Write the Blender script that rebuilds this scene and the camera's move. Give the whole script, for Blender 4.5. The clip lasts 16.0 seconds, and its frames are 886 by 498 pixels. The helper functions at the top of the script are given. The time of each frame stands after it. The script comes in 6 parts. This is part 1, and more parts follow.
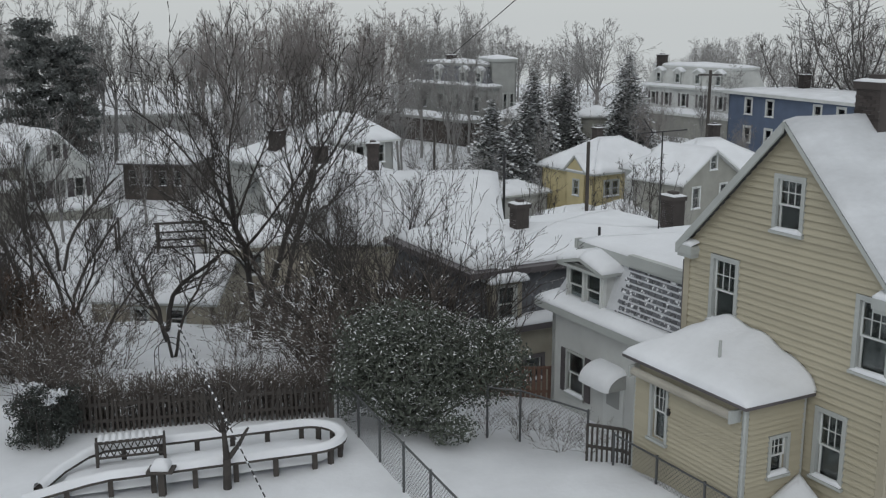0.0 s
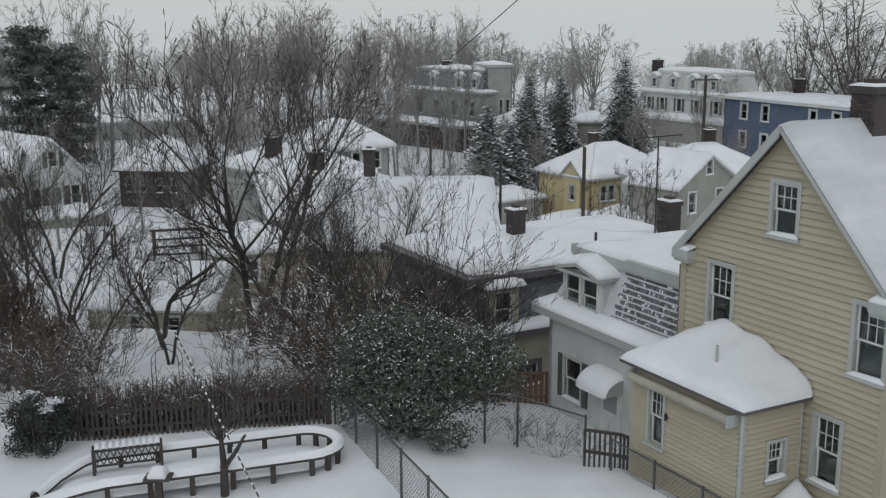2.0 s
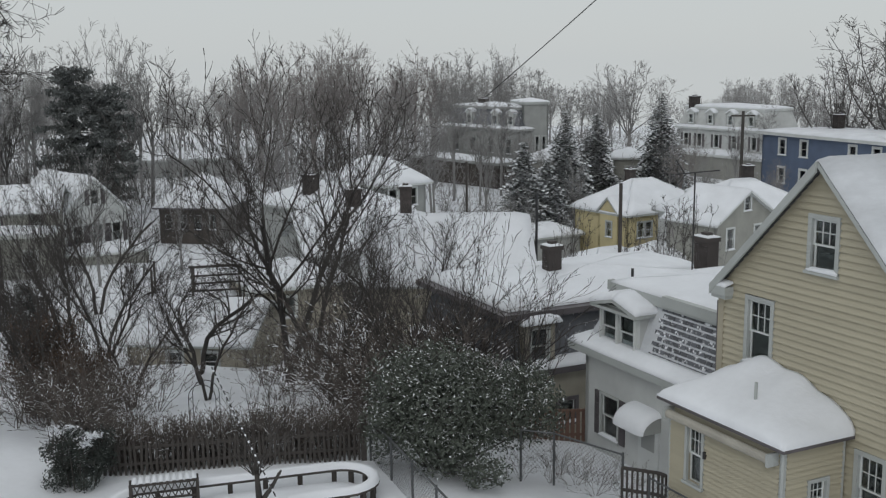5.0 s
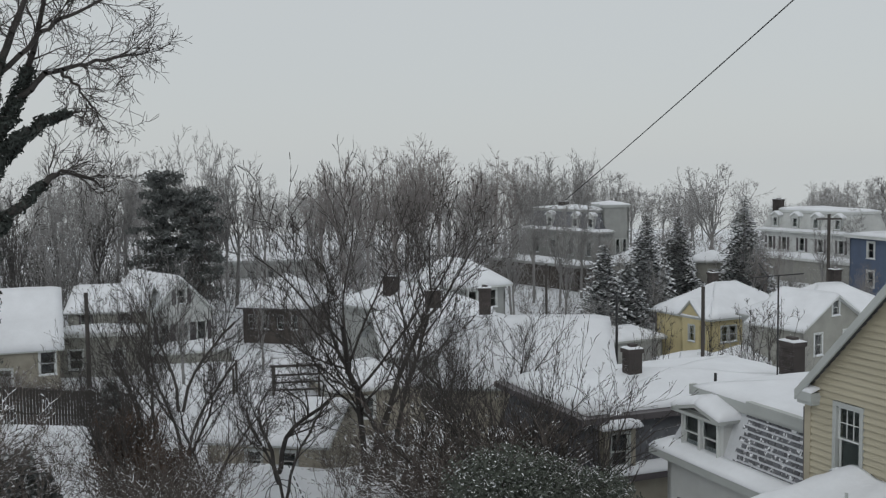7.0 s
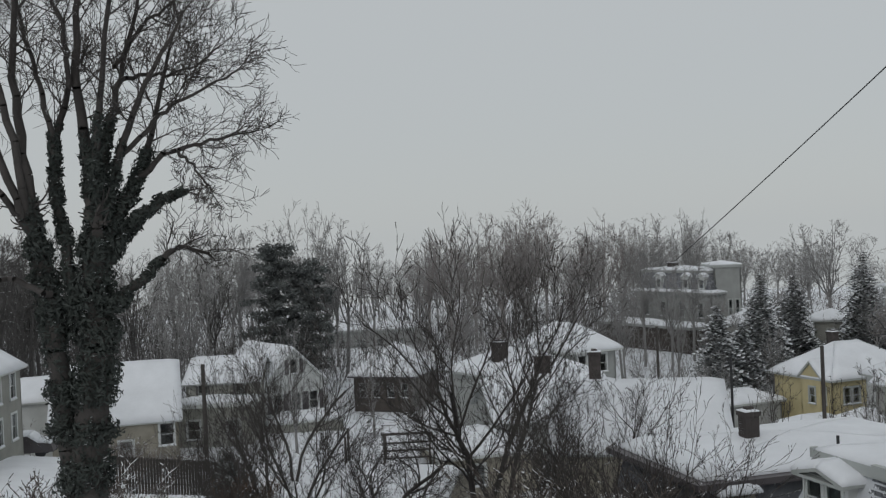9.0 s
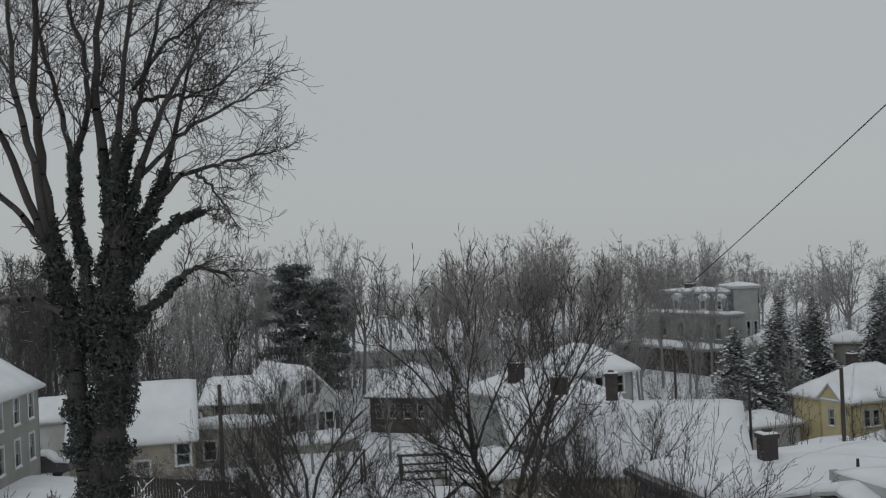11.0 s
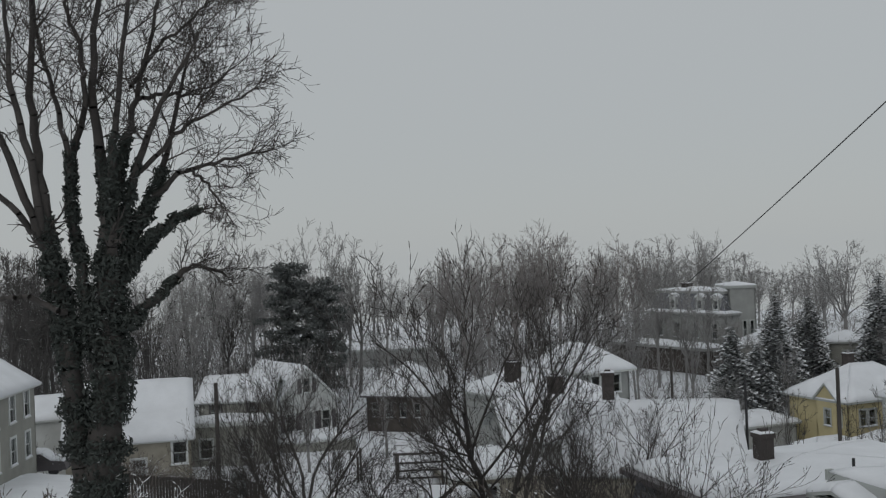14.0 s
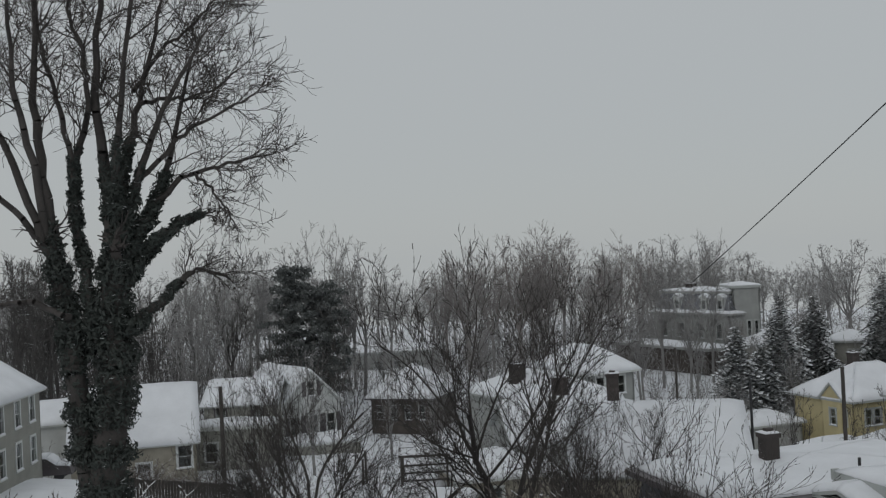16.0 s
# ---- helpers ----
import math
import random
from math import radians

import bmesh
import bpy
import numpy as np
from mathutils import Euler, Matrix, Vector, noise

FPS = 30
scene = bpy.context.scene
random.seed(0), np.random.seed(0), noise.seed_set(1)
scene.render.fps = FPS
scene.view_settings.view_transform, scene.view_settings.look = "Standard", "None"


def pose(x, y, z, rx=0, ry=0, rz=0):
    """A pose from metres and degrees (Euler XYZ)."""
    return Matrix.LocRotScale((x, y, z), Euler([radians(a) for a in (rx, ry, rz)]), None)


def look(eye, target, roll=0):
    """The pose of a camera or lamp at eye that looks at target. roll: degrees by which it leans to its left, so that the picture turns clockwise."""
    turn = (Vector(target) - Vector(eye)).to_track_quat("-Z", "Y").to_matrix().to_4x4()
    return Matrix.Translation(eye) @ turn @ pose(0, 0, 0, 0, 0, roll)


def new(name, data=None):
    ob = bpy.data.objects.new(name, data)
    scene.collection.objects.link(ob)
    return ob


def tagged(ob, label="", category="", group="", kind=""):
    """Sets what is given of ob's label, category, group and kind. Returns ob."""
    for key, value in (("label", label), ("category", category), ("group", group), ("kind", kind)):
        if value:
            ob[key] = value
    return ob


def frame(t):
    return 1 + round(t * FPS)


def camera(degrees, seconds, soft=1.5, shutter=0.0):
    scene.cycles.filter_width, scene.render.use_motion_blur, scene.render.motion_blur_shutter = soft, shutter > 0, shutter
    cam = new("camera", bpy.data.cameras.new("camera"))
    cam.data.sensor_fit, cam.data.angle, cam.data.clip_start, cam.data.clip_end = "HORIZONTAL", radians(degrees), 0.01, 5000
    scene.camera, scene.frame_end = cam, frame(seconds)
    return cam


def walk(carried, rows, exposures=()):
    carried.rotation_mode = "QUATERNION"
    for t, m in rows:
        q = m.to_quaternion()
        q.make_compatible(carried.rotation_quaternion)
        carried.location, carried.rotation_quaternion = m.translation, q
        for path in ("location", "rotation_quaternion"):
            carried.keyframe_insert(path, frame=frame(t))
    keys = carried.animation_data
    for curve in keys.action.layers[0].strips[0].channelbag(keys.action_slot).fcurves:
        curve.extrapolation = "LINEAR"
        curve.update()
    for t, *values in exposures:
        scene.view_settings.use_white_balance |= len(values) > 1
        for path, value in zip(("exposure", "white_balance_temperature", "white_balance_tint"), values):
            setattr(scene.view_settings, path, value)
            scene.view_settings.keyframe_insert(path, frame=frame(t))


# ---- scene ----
import collections

cam = camera(46.0, 16.0, soft=1.25)
# seconds, eye, tilt, lean, turn
ROWS = [
    (0.0, 0.000, 0.000, 10.000, 77.50, -0.00, 0.00),
    (0.5, 0.000, 0.000, 10.000, 77.66, -0.18, -0.01),
    (1.0, 0.000, 0.000, 10.000, 77.73, -0.11, -0.29),
    (1.5, 0.000, 0.000, 10.000, 77.69, -0.29, -0.21),
    (2.0, 0.000, 0.000, 10.000, 77.82, -0.21, -0.19),
    (2.5, 0.000, 0.000, 10.000, 77.83, -0.28, -0.21),
    (3.0, 0.000, 0.000, 10.000, 77.94, -0.44, -0.21),
    (5.3, 0.031, -0.059, 9.992, 80.64, -0.65, 2.38),
    (5.5, 0.035, -0.068, 9.991, 81.25, -0.67, 2.75),
    (6.0, 0.046, -0.089, 9.988, 82.66, -0.53, 3.51),
    (6.5, 0.063, -0.122, 9.984, 84.37, -0.42, 4.52),
    (7.0, 0.080, -0.155, 9.979, 85.50, -0.72, 6.20),
    (7.5, 0.102, -0.196, 9.973, 86.32, -1.32, 7.91),
    (8.0, 0.123, -0.237, 9.968, 87.46, -2.05, 9.41),
    (8.5, 0.141, -0.271, 9.963, 88.49, -2.31, 10.50),
    (9.0, 0.159, -0.306, 9.959, 89.30, -2.49, 11.99),
    (9.5, 0.168, -0.322, 9.956, 90.02, -2.49, 12.55),
    (12.0, 0.171, -0.329, 9.955, 90.51, -2.41, 12.87),
    (12.5, 0.171, -0.329, 9.955, 90.45, -2.46, 12.77),
    (13.0, 0.171, -0.329, 9.955, 90.32, -2.41, 12.68),
    (13.5, 0.171, -0.329, 9.955, 90.37, -2.28, 12.60),
    (14.0, 0.171, -0.329, 9.955, 90.41, -2.28, 12.68),
    (14.5, 0.171, -0.329, 9.955, 90.42, -2.52, 12.70),
    (15.0, 0.171, -0.329, 9.955, 90.40, -2.45, 12.69),
    (15.5, 0.171, -0.329, 9.955, 90.44, -2.63, 12.76),
    (16.0, 0.171, -0.329, 9.955, 90.53, -2.70, 12.87),
]
walk(cam, [(t, pose(x, y, z, rx, 0, rz) @ pose(0, 0, 0, 0, 0, roll)) for t, x, y, z, rx, roll, rz in ROWS],
     [(0.0, 0.0), (3.0, 0.0), (5.5, 0.0), (7.0, -0.04), (8.0, -0.12), (9.0, -0.25), (10.0, -0.37), (12.5, -0.43), (16.0, -0.43)])

# ---- light: an overcast winter sky ----
world = bpy.data.worlds.new("overcast")
scene.world = world
world.use_nodes = True
wn = world.node_tree
wn.nodes.clear()
w_out = wn.nodes.new("ShaderNodeOutputWorld")
w_bg = wn.nodes.new("ShaderNodeBackground")
w_sky = wn.nodes.new("ShaderNodeTexSky")
w_sky.sky_type = "NISHITA"
w_sky.sun_disc = False
w_sky.sun_elevation, w_sky.sun_rotation = radians(35), radians(200)
w_mix = wn.nodes.new("ShaderNodeMix")
w_mix.data_type = "RGBA"
w_mix.inputs[0].default_value = 0.94
w_co = wn.nodes.new("ShaderNodeTexCoord")
w_sep = wn.nodes.new("ShaderNodeSeparateXYZ")
w_ramp = wn.nodes.new("ShaderNodeValToRGB")
w_ramp.color_ramp.elements[0].position, w_ramp.color_ramp.elements[0].color = 0.0, (5.5, 5.8, 5.9, 1)
w_ramp.color_ramp.elements[1].position, w_ramp.color_ramp.elements[1].color = 0.6, (6.2, 6.5, 6.65, 1)
wn.links.new(w_co.outputs["Generated"], w_sep.inputs[0])
wn.links.new(w_sep.outputs["Z"], w_ramp.inputs[0])
wn.links.new(w_sky.outputs[0], w_mix.inputs[6])
wn.links.new(w_ramp.outputs[0], w_mix.inputs[7])
wn.links.new(w_mix.outputs[2], w_bg.inputs[0])
w_bg.inputs[1].default_value = 0.1
wn.links.new(w_bg.outputs[0], w_out.inputs[0])
sun = new("sun", bpy.data.lights.new("sun", "SUN"))
sun.data.energy, sun.data.angle, sun.data.color = 0.5, radians(40), (1.0, 0.98, 0.95)
sun.matrix_world = look((0, -30, 40), (10, 20, 0))


# ---- materials ----
def material(name, base, rough=0.7, metal=0.0, vary=0.15, scale=6.0, bump=0.2, bump_scale=40.0, snow=0.0, island=0.0, second=None, stretch=(1, 1, 1), patches=3.2):
    """A surface with stains at one scale, grain at another, and if wanted snow lying on what faces up."""
    m = bpy.data.materials.new(name)
    m.use_nodes = True
    nt = m.node_tree
    b = nt.nodes["Principled BSDF"]
    b.inputs["Roughness"].default_value, b.inputs["Metallic"].default_value = rough, metal
    co = nt.nodes.new("ShaderNodeTexCoord")
    mp = nt.nodes.new("ShaderNodeMapping")
    mp.inputs["Scale"].default_value = stretch
    nt.links.new(co.outputs["Object"], mp.inputs[0])
    big = nt.nodes.new("ShaderNodeTexNoise")
    big.inputs["Scale"].default_value, big.inputs["Detail"].default_value = scale * 0.15, 6
    fine = nt.nodes.new("ShaderNodeTexNoise")
    fine.inputs["Scale"].default_value, fine.inputs["Detail"].default_value = bump_scale, 3
    nt.links.new(mp.outputs[0], big.inputs["Vector"])
    nt.links.new(mp.outputs[0], fine.inputs["Vector"])
    ramp = nt.nodes.new("ShaderNodeValToRGB")
    dark = tuple(c * (1 - vary) for c in base)
    light = tuple(min(0.95, c * (1 + vary)) for c in (second or base))
    ramp.color_ramp.elements[0].position, ramp.color_ramp.elements[0].color = 0.3, (*dark, 1)
    ramp.color_ramp.elements[1].position, ramp.color_ramp.elements[1].color = 0.7, (*light, 1)
    nt.links.new(big.outputs[0], ramp.inputs[0])
    colour = ramp.outputs[0]
    grain = nt.nodes.new("ShaderNodeMix")
    grain.data_type, grain.blend_type = "RGBA", "MULTIPLY"
    grain.inputs[0].default_value = vary
    nt.links.new(colour, grain.inputs[6])
    nt.links.new(fine.outputs[0], grain.inputs[7])
    colour = grain.outputs[2]
    if island:
        geo = nt.nodes.new("ShaderNodeObjectInfo")
        hsv = nt.nodes.new("ShaderNodeHueSaturation")
        mm = nt.nodes.new("ShaderNodeMapRange")
        mm.inputs[3].default_value, mm.inputs[4].default_value = 1 - island, 1 + island
        nt.links.new(geo.outputs["Random"], mm.inputs[0])
        nt.links.new(mm.outputs[0], hsv.inputs["Value"])
        nt.links.new(colour, hsv.inputs["Color"])
        colour = hsv.outputs[0]
    if snow:
        ge = nt.nodes.new("ShaderNodeNewGeometry")
        sp = nt.nodes.new("ShaderNodeSeparateXYZ")
        nt.links.new(ge.outputs["Normal"], sp.inputs[0])
        patch = nt.nodes.new("ShaderNodeTexNoise")
        patch.inputs["Scale"].default_value = patches
        patch.inputs["Detail"].default_value = 5
        nt.links.new(ge.outputs["Position"], patch.inputs["Vector"])
        add = nt.nodes.new("ShaderNodeMath")
        add.operation = "MULTIPLY_ADD"
        add.inputs[1].default_value, add.inputs[2].default_value = 1.6, -0.8
        nt.links.new(patch.outputs[0], add.inputs[0])
        tot = nt.nodes.new("ShaderNodeMath")
        nt.links.new(sp.outputs["Z"], tot.inputs[0])
        nt.links.new(add.outputs[0], tot.inputs[1])
        r2 = nt.nodes.new("ShaderNodeMapRange")
        r2.inputs[1].default_value, r2.inputs[2].default_value = 1 - snow, 1.15 - snow
        nt.links.new(tot.outputs[0], r2.inputs[0])
        mx = nt.nodes.new("ShaderNodeMix")
        mx.data_type = "RGBA"
        nt.links.new(r2.outputs[0], mx.inputs[0])
        nt.links.new(colour, mx.inputs[6])
        mx.inputs[7].default_value = (0.8, 0.82, 0.85, 1)
        colour = mx.outputs[2]
    nt.links.new(colour, b.inputs["Base Color"])
    if bump:
        bp = nt.nodes.new("ShaderNodeBump")
        bp.inputs["Strength"].default_value, bp.inputs["Distance"].default_value = bump, 0.02
        nt.links.new(fine.outputs[0], bp.inputs["Height"])
        nt.links.new(bp.outputs[0], b.inputs["Normal"])
    return m


def glass_material():
    m = bpy.data.materials.new("window_glass")
    m.use_nodes = True
    b = m.node_tree.nodes["Principled BSDF"]
    b.inputs["Base Color"].default_value = (0.75, 0.8, 0.8, 1)
    b.inputs["Roughness"].default_value = 0.03
    b.inputs["Transmission Weight"].default_value = 1.0
    b.inputs["IOR"].default_value = 1.52
    return m


SNOW = material("snow", (0.76, 0.78, 0.815), 0.65, vary=0.07, scale=4, bump=0.5, bump_scale=7)
THIN_SNOW = material("thin_snow_on_shingles", (0.6, 0.62, 0.65), 0.7, vary=0.14, scale=9, bump=0.6, bump_scale=14, stretch=(1, 0.35, 1))
GLASS = glass_material()
BEIGE = material("beige_vinyl_siding", (0.405, 0.372, 0.28), 0.5, vary=0.06, scale=4, bump=0.08, bump_scale=25, island=0.05)
BEIGE_WALL = material("beige_wall", (0.38, 0.345, 0.265), 0.6, vary=0.08, bump=0.1)
TRIM = material("off_white_trim", (0.4, 0.42, 0.41), 0.5, vary=0.08, bump=0.05)
WHITE = material("white_paint", (0.6, 0.62, 0.61), 0.5, vary=0.1, bump=0.08)
WHITE_WALL = material("white_wall", (0.54, 0.555, 0.545), 0.7, vary=0.14, scale=5, bump=0.2)
GREY_WALL = material("grey_wall", (0.3, 0.3, 0.27), 0.7, vary=0.12, bump=0.2)
PALE_WALL = material("pale_grey_wall", (0.33, 0.34, 0.33), 0.7, vary=0.12, bump=0.2)
TAN_WALL = material("tan_wall", (0.33, 0.305, 0.25), 0.75, vary=0.2, bump=0.25)
YELLOW = material("yellow_wall", (0.52, 0.45, 0.26), 0.65, vary=0.1, bump=0.15)
BLUE = material("blue_siding", (0.105, 0.14, 0.215), 0.6, vary=0.1, bump=0.15)
BROWN_WALL = material("brown_wall", (0.08, 0.068, 0.06), 0.8, vary=0.2, bump=0.2)
BRICK = material("brick", (0.062, 0.052, 0.049), 0.85, vary=0.35, scale=20, bump=0.5, bump_scale=30, snow=0.05, island=0.3)
MORTAR = material("mortar", (0.066, 0.057, 0.054), 0.9, vary=0.2)
SLATE = material("slate", (0.13, 0.135, 0.15), 0.7, vary=0.25, scale=20, bump=0.3, snow=0.58, island=0.35, patches=7)
SHINGLE = material("asphalt_shingle", (0.06, 0.06, 0.065), 0.9, vary=0.3, scale=20, bump=0.5)
GUTTER = material("dark_gutter", (0.1, 0.09, 0.095), 0.5, vary=0.2)
BARK = material("dark_bark", (0.066, 0.059, 0.055), 0.9, vary=0.3, scale=10, bump=0.6, bump_scale=20, snow=0.07)
BARK_BROWN = material("brown_twigs", (0.135, 0.116, 0.104), 0.9, vary=0.3, scale=10, bump=0.3, snow=0.26)
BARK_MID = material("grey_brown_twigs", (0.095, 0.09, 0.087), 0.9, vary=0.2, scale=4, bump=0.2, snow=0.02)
# far and reddish bark: distance haze is put into the pale base colour
BARK_FAR = material("hazed_bark", (0.27, 0.264, 0.26), 0.9, vary=0.15, scale=2, bump=0.2, snow=0.02)
BARK_RED = material("reddish_hazed_twigs", (0.25, 0.23, 0.222), 0.9, vary=0.15, scale=2, bump=0.2, snow=0.02)
LEAF = material("evergreen_leaf", (0.1, 0.116, 0.093), 0.6, vary=0.4, scale=20, bump=0.1, snow=0.11, patches=6)
# base lightened for haze over the far pines; near evergreens share it
NEEDLE = material("spruce_needles", (0.145, 0.155, 0.152), 0.85, vary=0.3, scale=10, bump=0.1, snow=0.02)
# far spruces: haze lightens the base colour, snow lies on top
NEEDLE_FAR = material("hazed_needles", (0.16, 0.168, 0.165), 0.85, vary=0.3, scale=6, bump=0.1, snow=0.13)
RUST = material("rusty_leaves", (0.115, 0.08, 0.062), 0.9, vary=0.35, scale=12, bump=0.2, snow=0.05)
IVY = material("ivy_leaf", (0.05, 0.06, 0.053), 0.75, vary=0.4, scale=20, bump=0.1, snow=0.02)
WOOD = material("weathered_wood", (0.07, 0.062, 0.057), 0.85, vary=0.25, scale=12, bump=0.4, stretch=(1, 1, 0.2))
RED_WOOD = material("red_brown_wood", (0.17, 0.1, 0.075), 0.8, vary=0.25, scale=12, bump=0.3)
STEEL = material("galvanised_steel", (0.12, 0.125, 0.13), 0.5, 0.6, vary=0.2)
DARK_METAL = material("dark_metal", (0.04, 0.04, 0.042), 0.5, 0.3, vary=0.2)
CURTAIN = material("curtain", (0.17, 0.18, 0.18), 0.9, vary=0.1, bump=0.3, bump_scale=12, stretch=(6, 1, 0.3))
GREY_PVC = material("grey_awning_cloth", (0.4, 0.38, 0.33), 0.7, vary=0.2, bump=0.3)
BLUE_TARP = material("blue_tarp", (0.03, 0.07, 0.25), 0.6, vary=0.2)


# ---- mesh helpers ----
class Shape:
    """Collects corners and faces of one mesh."""

    def __init__(self):
        self.v, self.f = [], []

    def add(self, verts, faces):
        n = len(self.v)
        self.v += [tuple(p) for p in verts]
        self.f += [tuple(i + n for i in f) for f in faces]

    def box(self, x0, x1, y0, y1, z0, z1):
        self.add([(x0, y0, z0), (x1, y0, z0), (x1, y1, z0), (x0, y1, z0), (x0, y0, z1), (x1, y0, z1), (x1, y1, z1), (x0, y1, z1)],
                 [(0, 3, 2, 1), (4, 5, 6, 7), (0, 1, 5, 4), (1, 2, 6, 5), (2, 3, 7, 6), (3, 0, 4, 7)])

    def slab(self, corners, t):
        """A plate under the four corners, t thick, square to them."""
        c = [Vector(p) for p in corners]
        n = (c[1] - c[0]).cross(c[-1] - c[0]).normalized()
        k = len(c)
        self.add(c + [p - n * t for p in c], [tuple(range(k)), tuple(range(2 * k - 1, k - 1, -1))] + [(i, i + k, (i + 1) % k + k, (i + 1) % k) for i in range(k)])

    def tube(self, p, q, r0, r1, sides=4, cap=False):
        p, q = Vector(p), Vector(q)
        d = (q - p)
        a = d.orthogonal().normalized()
        b = d.normalized().cross(a)
        ring = [(math.cos(2 * math.pi * i / sides), math.sin(2 * math.pi * i / sides)) for i in range(sides)]
        self.add([p + (a * c + b * s) * r0 for c, s in ring] + [q + (a * c + b * s) * r1 for c, s in ring],
                 [(i, (i + 1) % sides, (i + 1) % sides + sides, i + sides) for i in range(sides)]
                 + ([tuple(range(sides - 1, -1, -1)), tuple(range(sides, 2 * sides))] if cap else []))

    def weld(self):
        """Joins corners that share a place and drops faces shut in between."""
        seen, to, v = {}, [], []
        for p in self.v:
            k = tuple(round(c, 3) for c in p)
            if k not in seen:
                seen[k] = len(v)
                v.append(p)
            to.append(seen[k])
        fs = [tuple(to[i] for i in f) for f in self.f]
        times = collections.Counter(tuple(sorted(f)) for f in fs)
        self.v, self.f = v, [f for f in fs if times[tuple(sorted(f))] == 1 and len(set(f)) > 2]

    def mesh(self, name, smooth=False):
        me = bpy.data.meshes.new(name)
        me.from_pydata(self.v, [], self.f)
        if smooth:
            me.polygons.foreach_set("use_smooth", [True] * len(me.polygons))
        me.update()
        return me


def part(name, shape, mat, parent, label="", m=None, smooth=False):
    """One mesh object under a thing or a part."""
    me = shape.mesh(name, smooth) if isinstance(shape, Shape) else shape
    if not me.materials:
        me.materials.append(mat)
    ob = new(name, me)
    ob.parent = parent
    if m is not None:
        ob.matrix_basis = m
    return tagged(ob, label)


def thing(name, label, category, m=None, group="", kind=""):
    ob = new(name)
    ob.empty_display_size = 0.3
    if m is not None:
        ob.matrix_basis = m
    return tagged(ob, label, category, group, kind)


def single(name, shape, mat, label, category, m=None, group="", kind="", smooth=False):
    """A thing of one mesh."""
    ob = part(name, shape, mat, None, label, m, smooth)
    return tagged(ob, "", category, group, kind)


def snow_quad(s, a, b, c, d, th, n=10, k=8, edges=(1, 1, 1, 1), rough=0.25, seed=0.0):
    """A blanket of snow over the quad a b c d, rounded off at its free edges (ab, bc, cd, da)."""
    a, b, c, d = (Vector(p) for p in (a, b, c, d))
    nrm = (b - a).cross(d - a).normalized()
    lab, lad = (b - a).length, max((d - a).length, (c - b).length)
    top, low = [], []
    for j in range(k + 1):
        v = j / k
        for i in range(n + 1):
            u = i / n
            p = (a * (1 - u) + b * u) * (1 - v) + (d * (1 - u) + c * u) * v
            e = 1.0
            for flag, dist in zip(edges, (v * lad, (1 - u) * lab, (1 - v) * lad, u * lab)):
                if flag:
                    x = min(1.0, dist / (th * 1.3))
                    e = min(e, 0.35 + 0.65 * math.sqrt(max(0.0, 1 - (1 - x) ** 2)))
            h = th * e * (1 + rough * noise.noise(p * 0.7 + Vector((seed, seed, 0)))) 
            top.append(p + nrm * h)
            low.append(p + nrm * 0.004)
    m = (n + 1) * (k + 1)
    faces = [(j * (n + 1) + i, j * (n + 1) + i + 1, (j + 1) * (n + 1) + i + 1, (j + 1) * (n + 1) + i) for j in range(k) for i in range(n)]
    rim = [i for i in range(n + 1)] + [j * (n + 1) + n for j in range(1, k + 1)] + [k * (n + 1) + i for i in range(n - 1, -1, -1)] + [j * (n + 1) for j in range(k - 1, 0, -1)]
    faces += [(rim[i], rim[i] + m, rim[(i + 1) % len(rim)] + m, rim[(i + 1) % len(rim)]) for i in range(len(rim))]
    keep = sorted(set(rim))
    where = {r + m: m + i for i, r in enumerate(keep)}
    s.add(top + [low[r] for r in keep], [tuple(where.get(i, i) for i in f) for f in faces])


def wall_rows(u0, u1, z0, z1, holes, step, limits=None, split=True):
    """Level strips of a wall round its openings: lower left, lower right, upper left, upper right, bottom, top."""
    zs = [z0]
    while zs[-1] + step < z1 - 1e-4:
        zs.append(zs[-1] + step)
    zs = sorted(set(round(z, 4) for z in zs + [z1] + [h[i] for h in holes for i in (1, 3) if split and z0 < h[i] < z1]))
    out = []
    for za, zb in zip(zs, zs[1:]):
        if zb - za < 0.004:
            continue
        la, lb = (limits(za), limits(zb)) if limits else ((u0, u1), (u0, u1))
        zm = (za + zb) / 2
        cuts = sorted((h[0], h[2]) for h in holes if h[1] < zm < h[3])
        left_a, left_b = la[0], lb[0]
        for c0, c1 in cuts:
            out.append((left_a, c0, left_b, c0, za, zb))
            left_a = left_b = c1
        out.append((left_a, la[1], left_b, lb[1], za, zb))
    return [r for r in out if max(r[1] - r[0], r[3] - r[2]) > 0.01]


def face_matrix(face, w, d):
    return {"S": pose(0, -d / 2, 0), "E": pose(w / 2, 0, 0, 0, 0, 90), "N": pose(0, d / 2, 0, 0, 0, 180), "W": pose(-w / 2, 0, 0, 0, 0, -90)}[face]


WINDOW_PARTS = {}


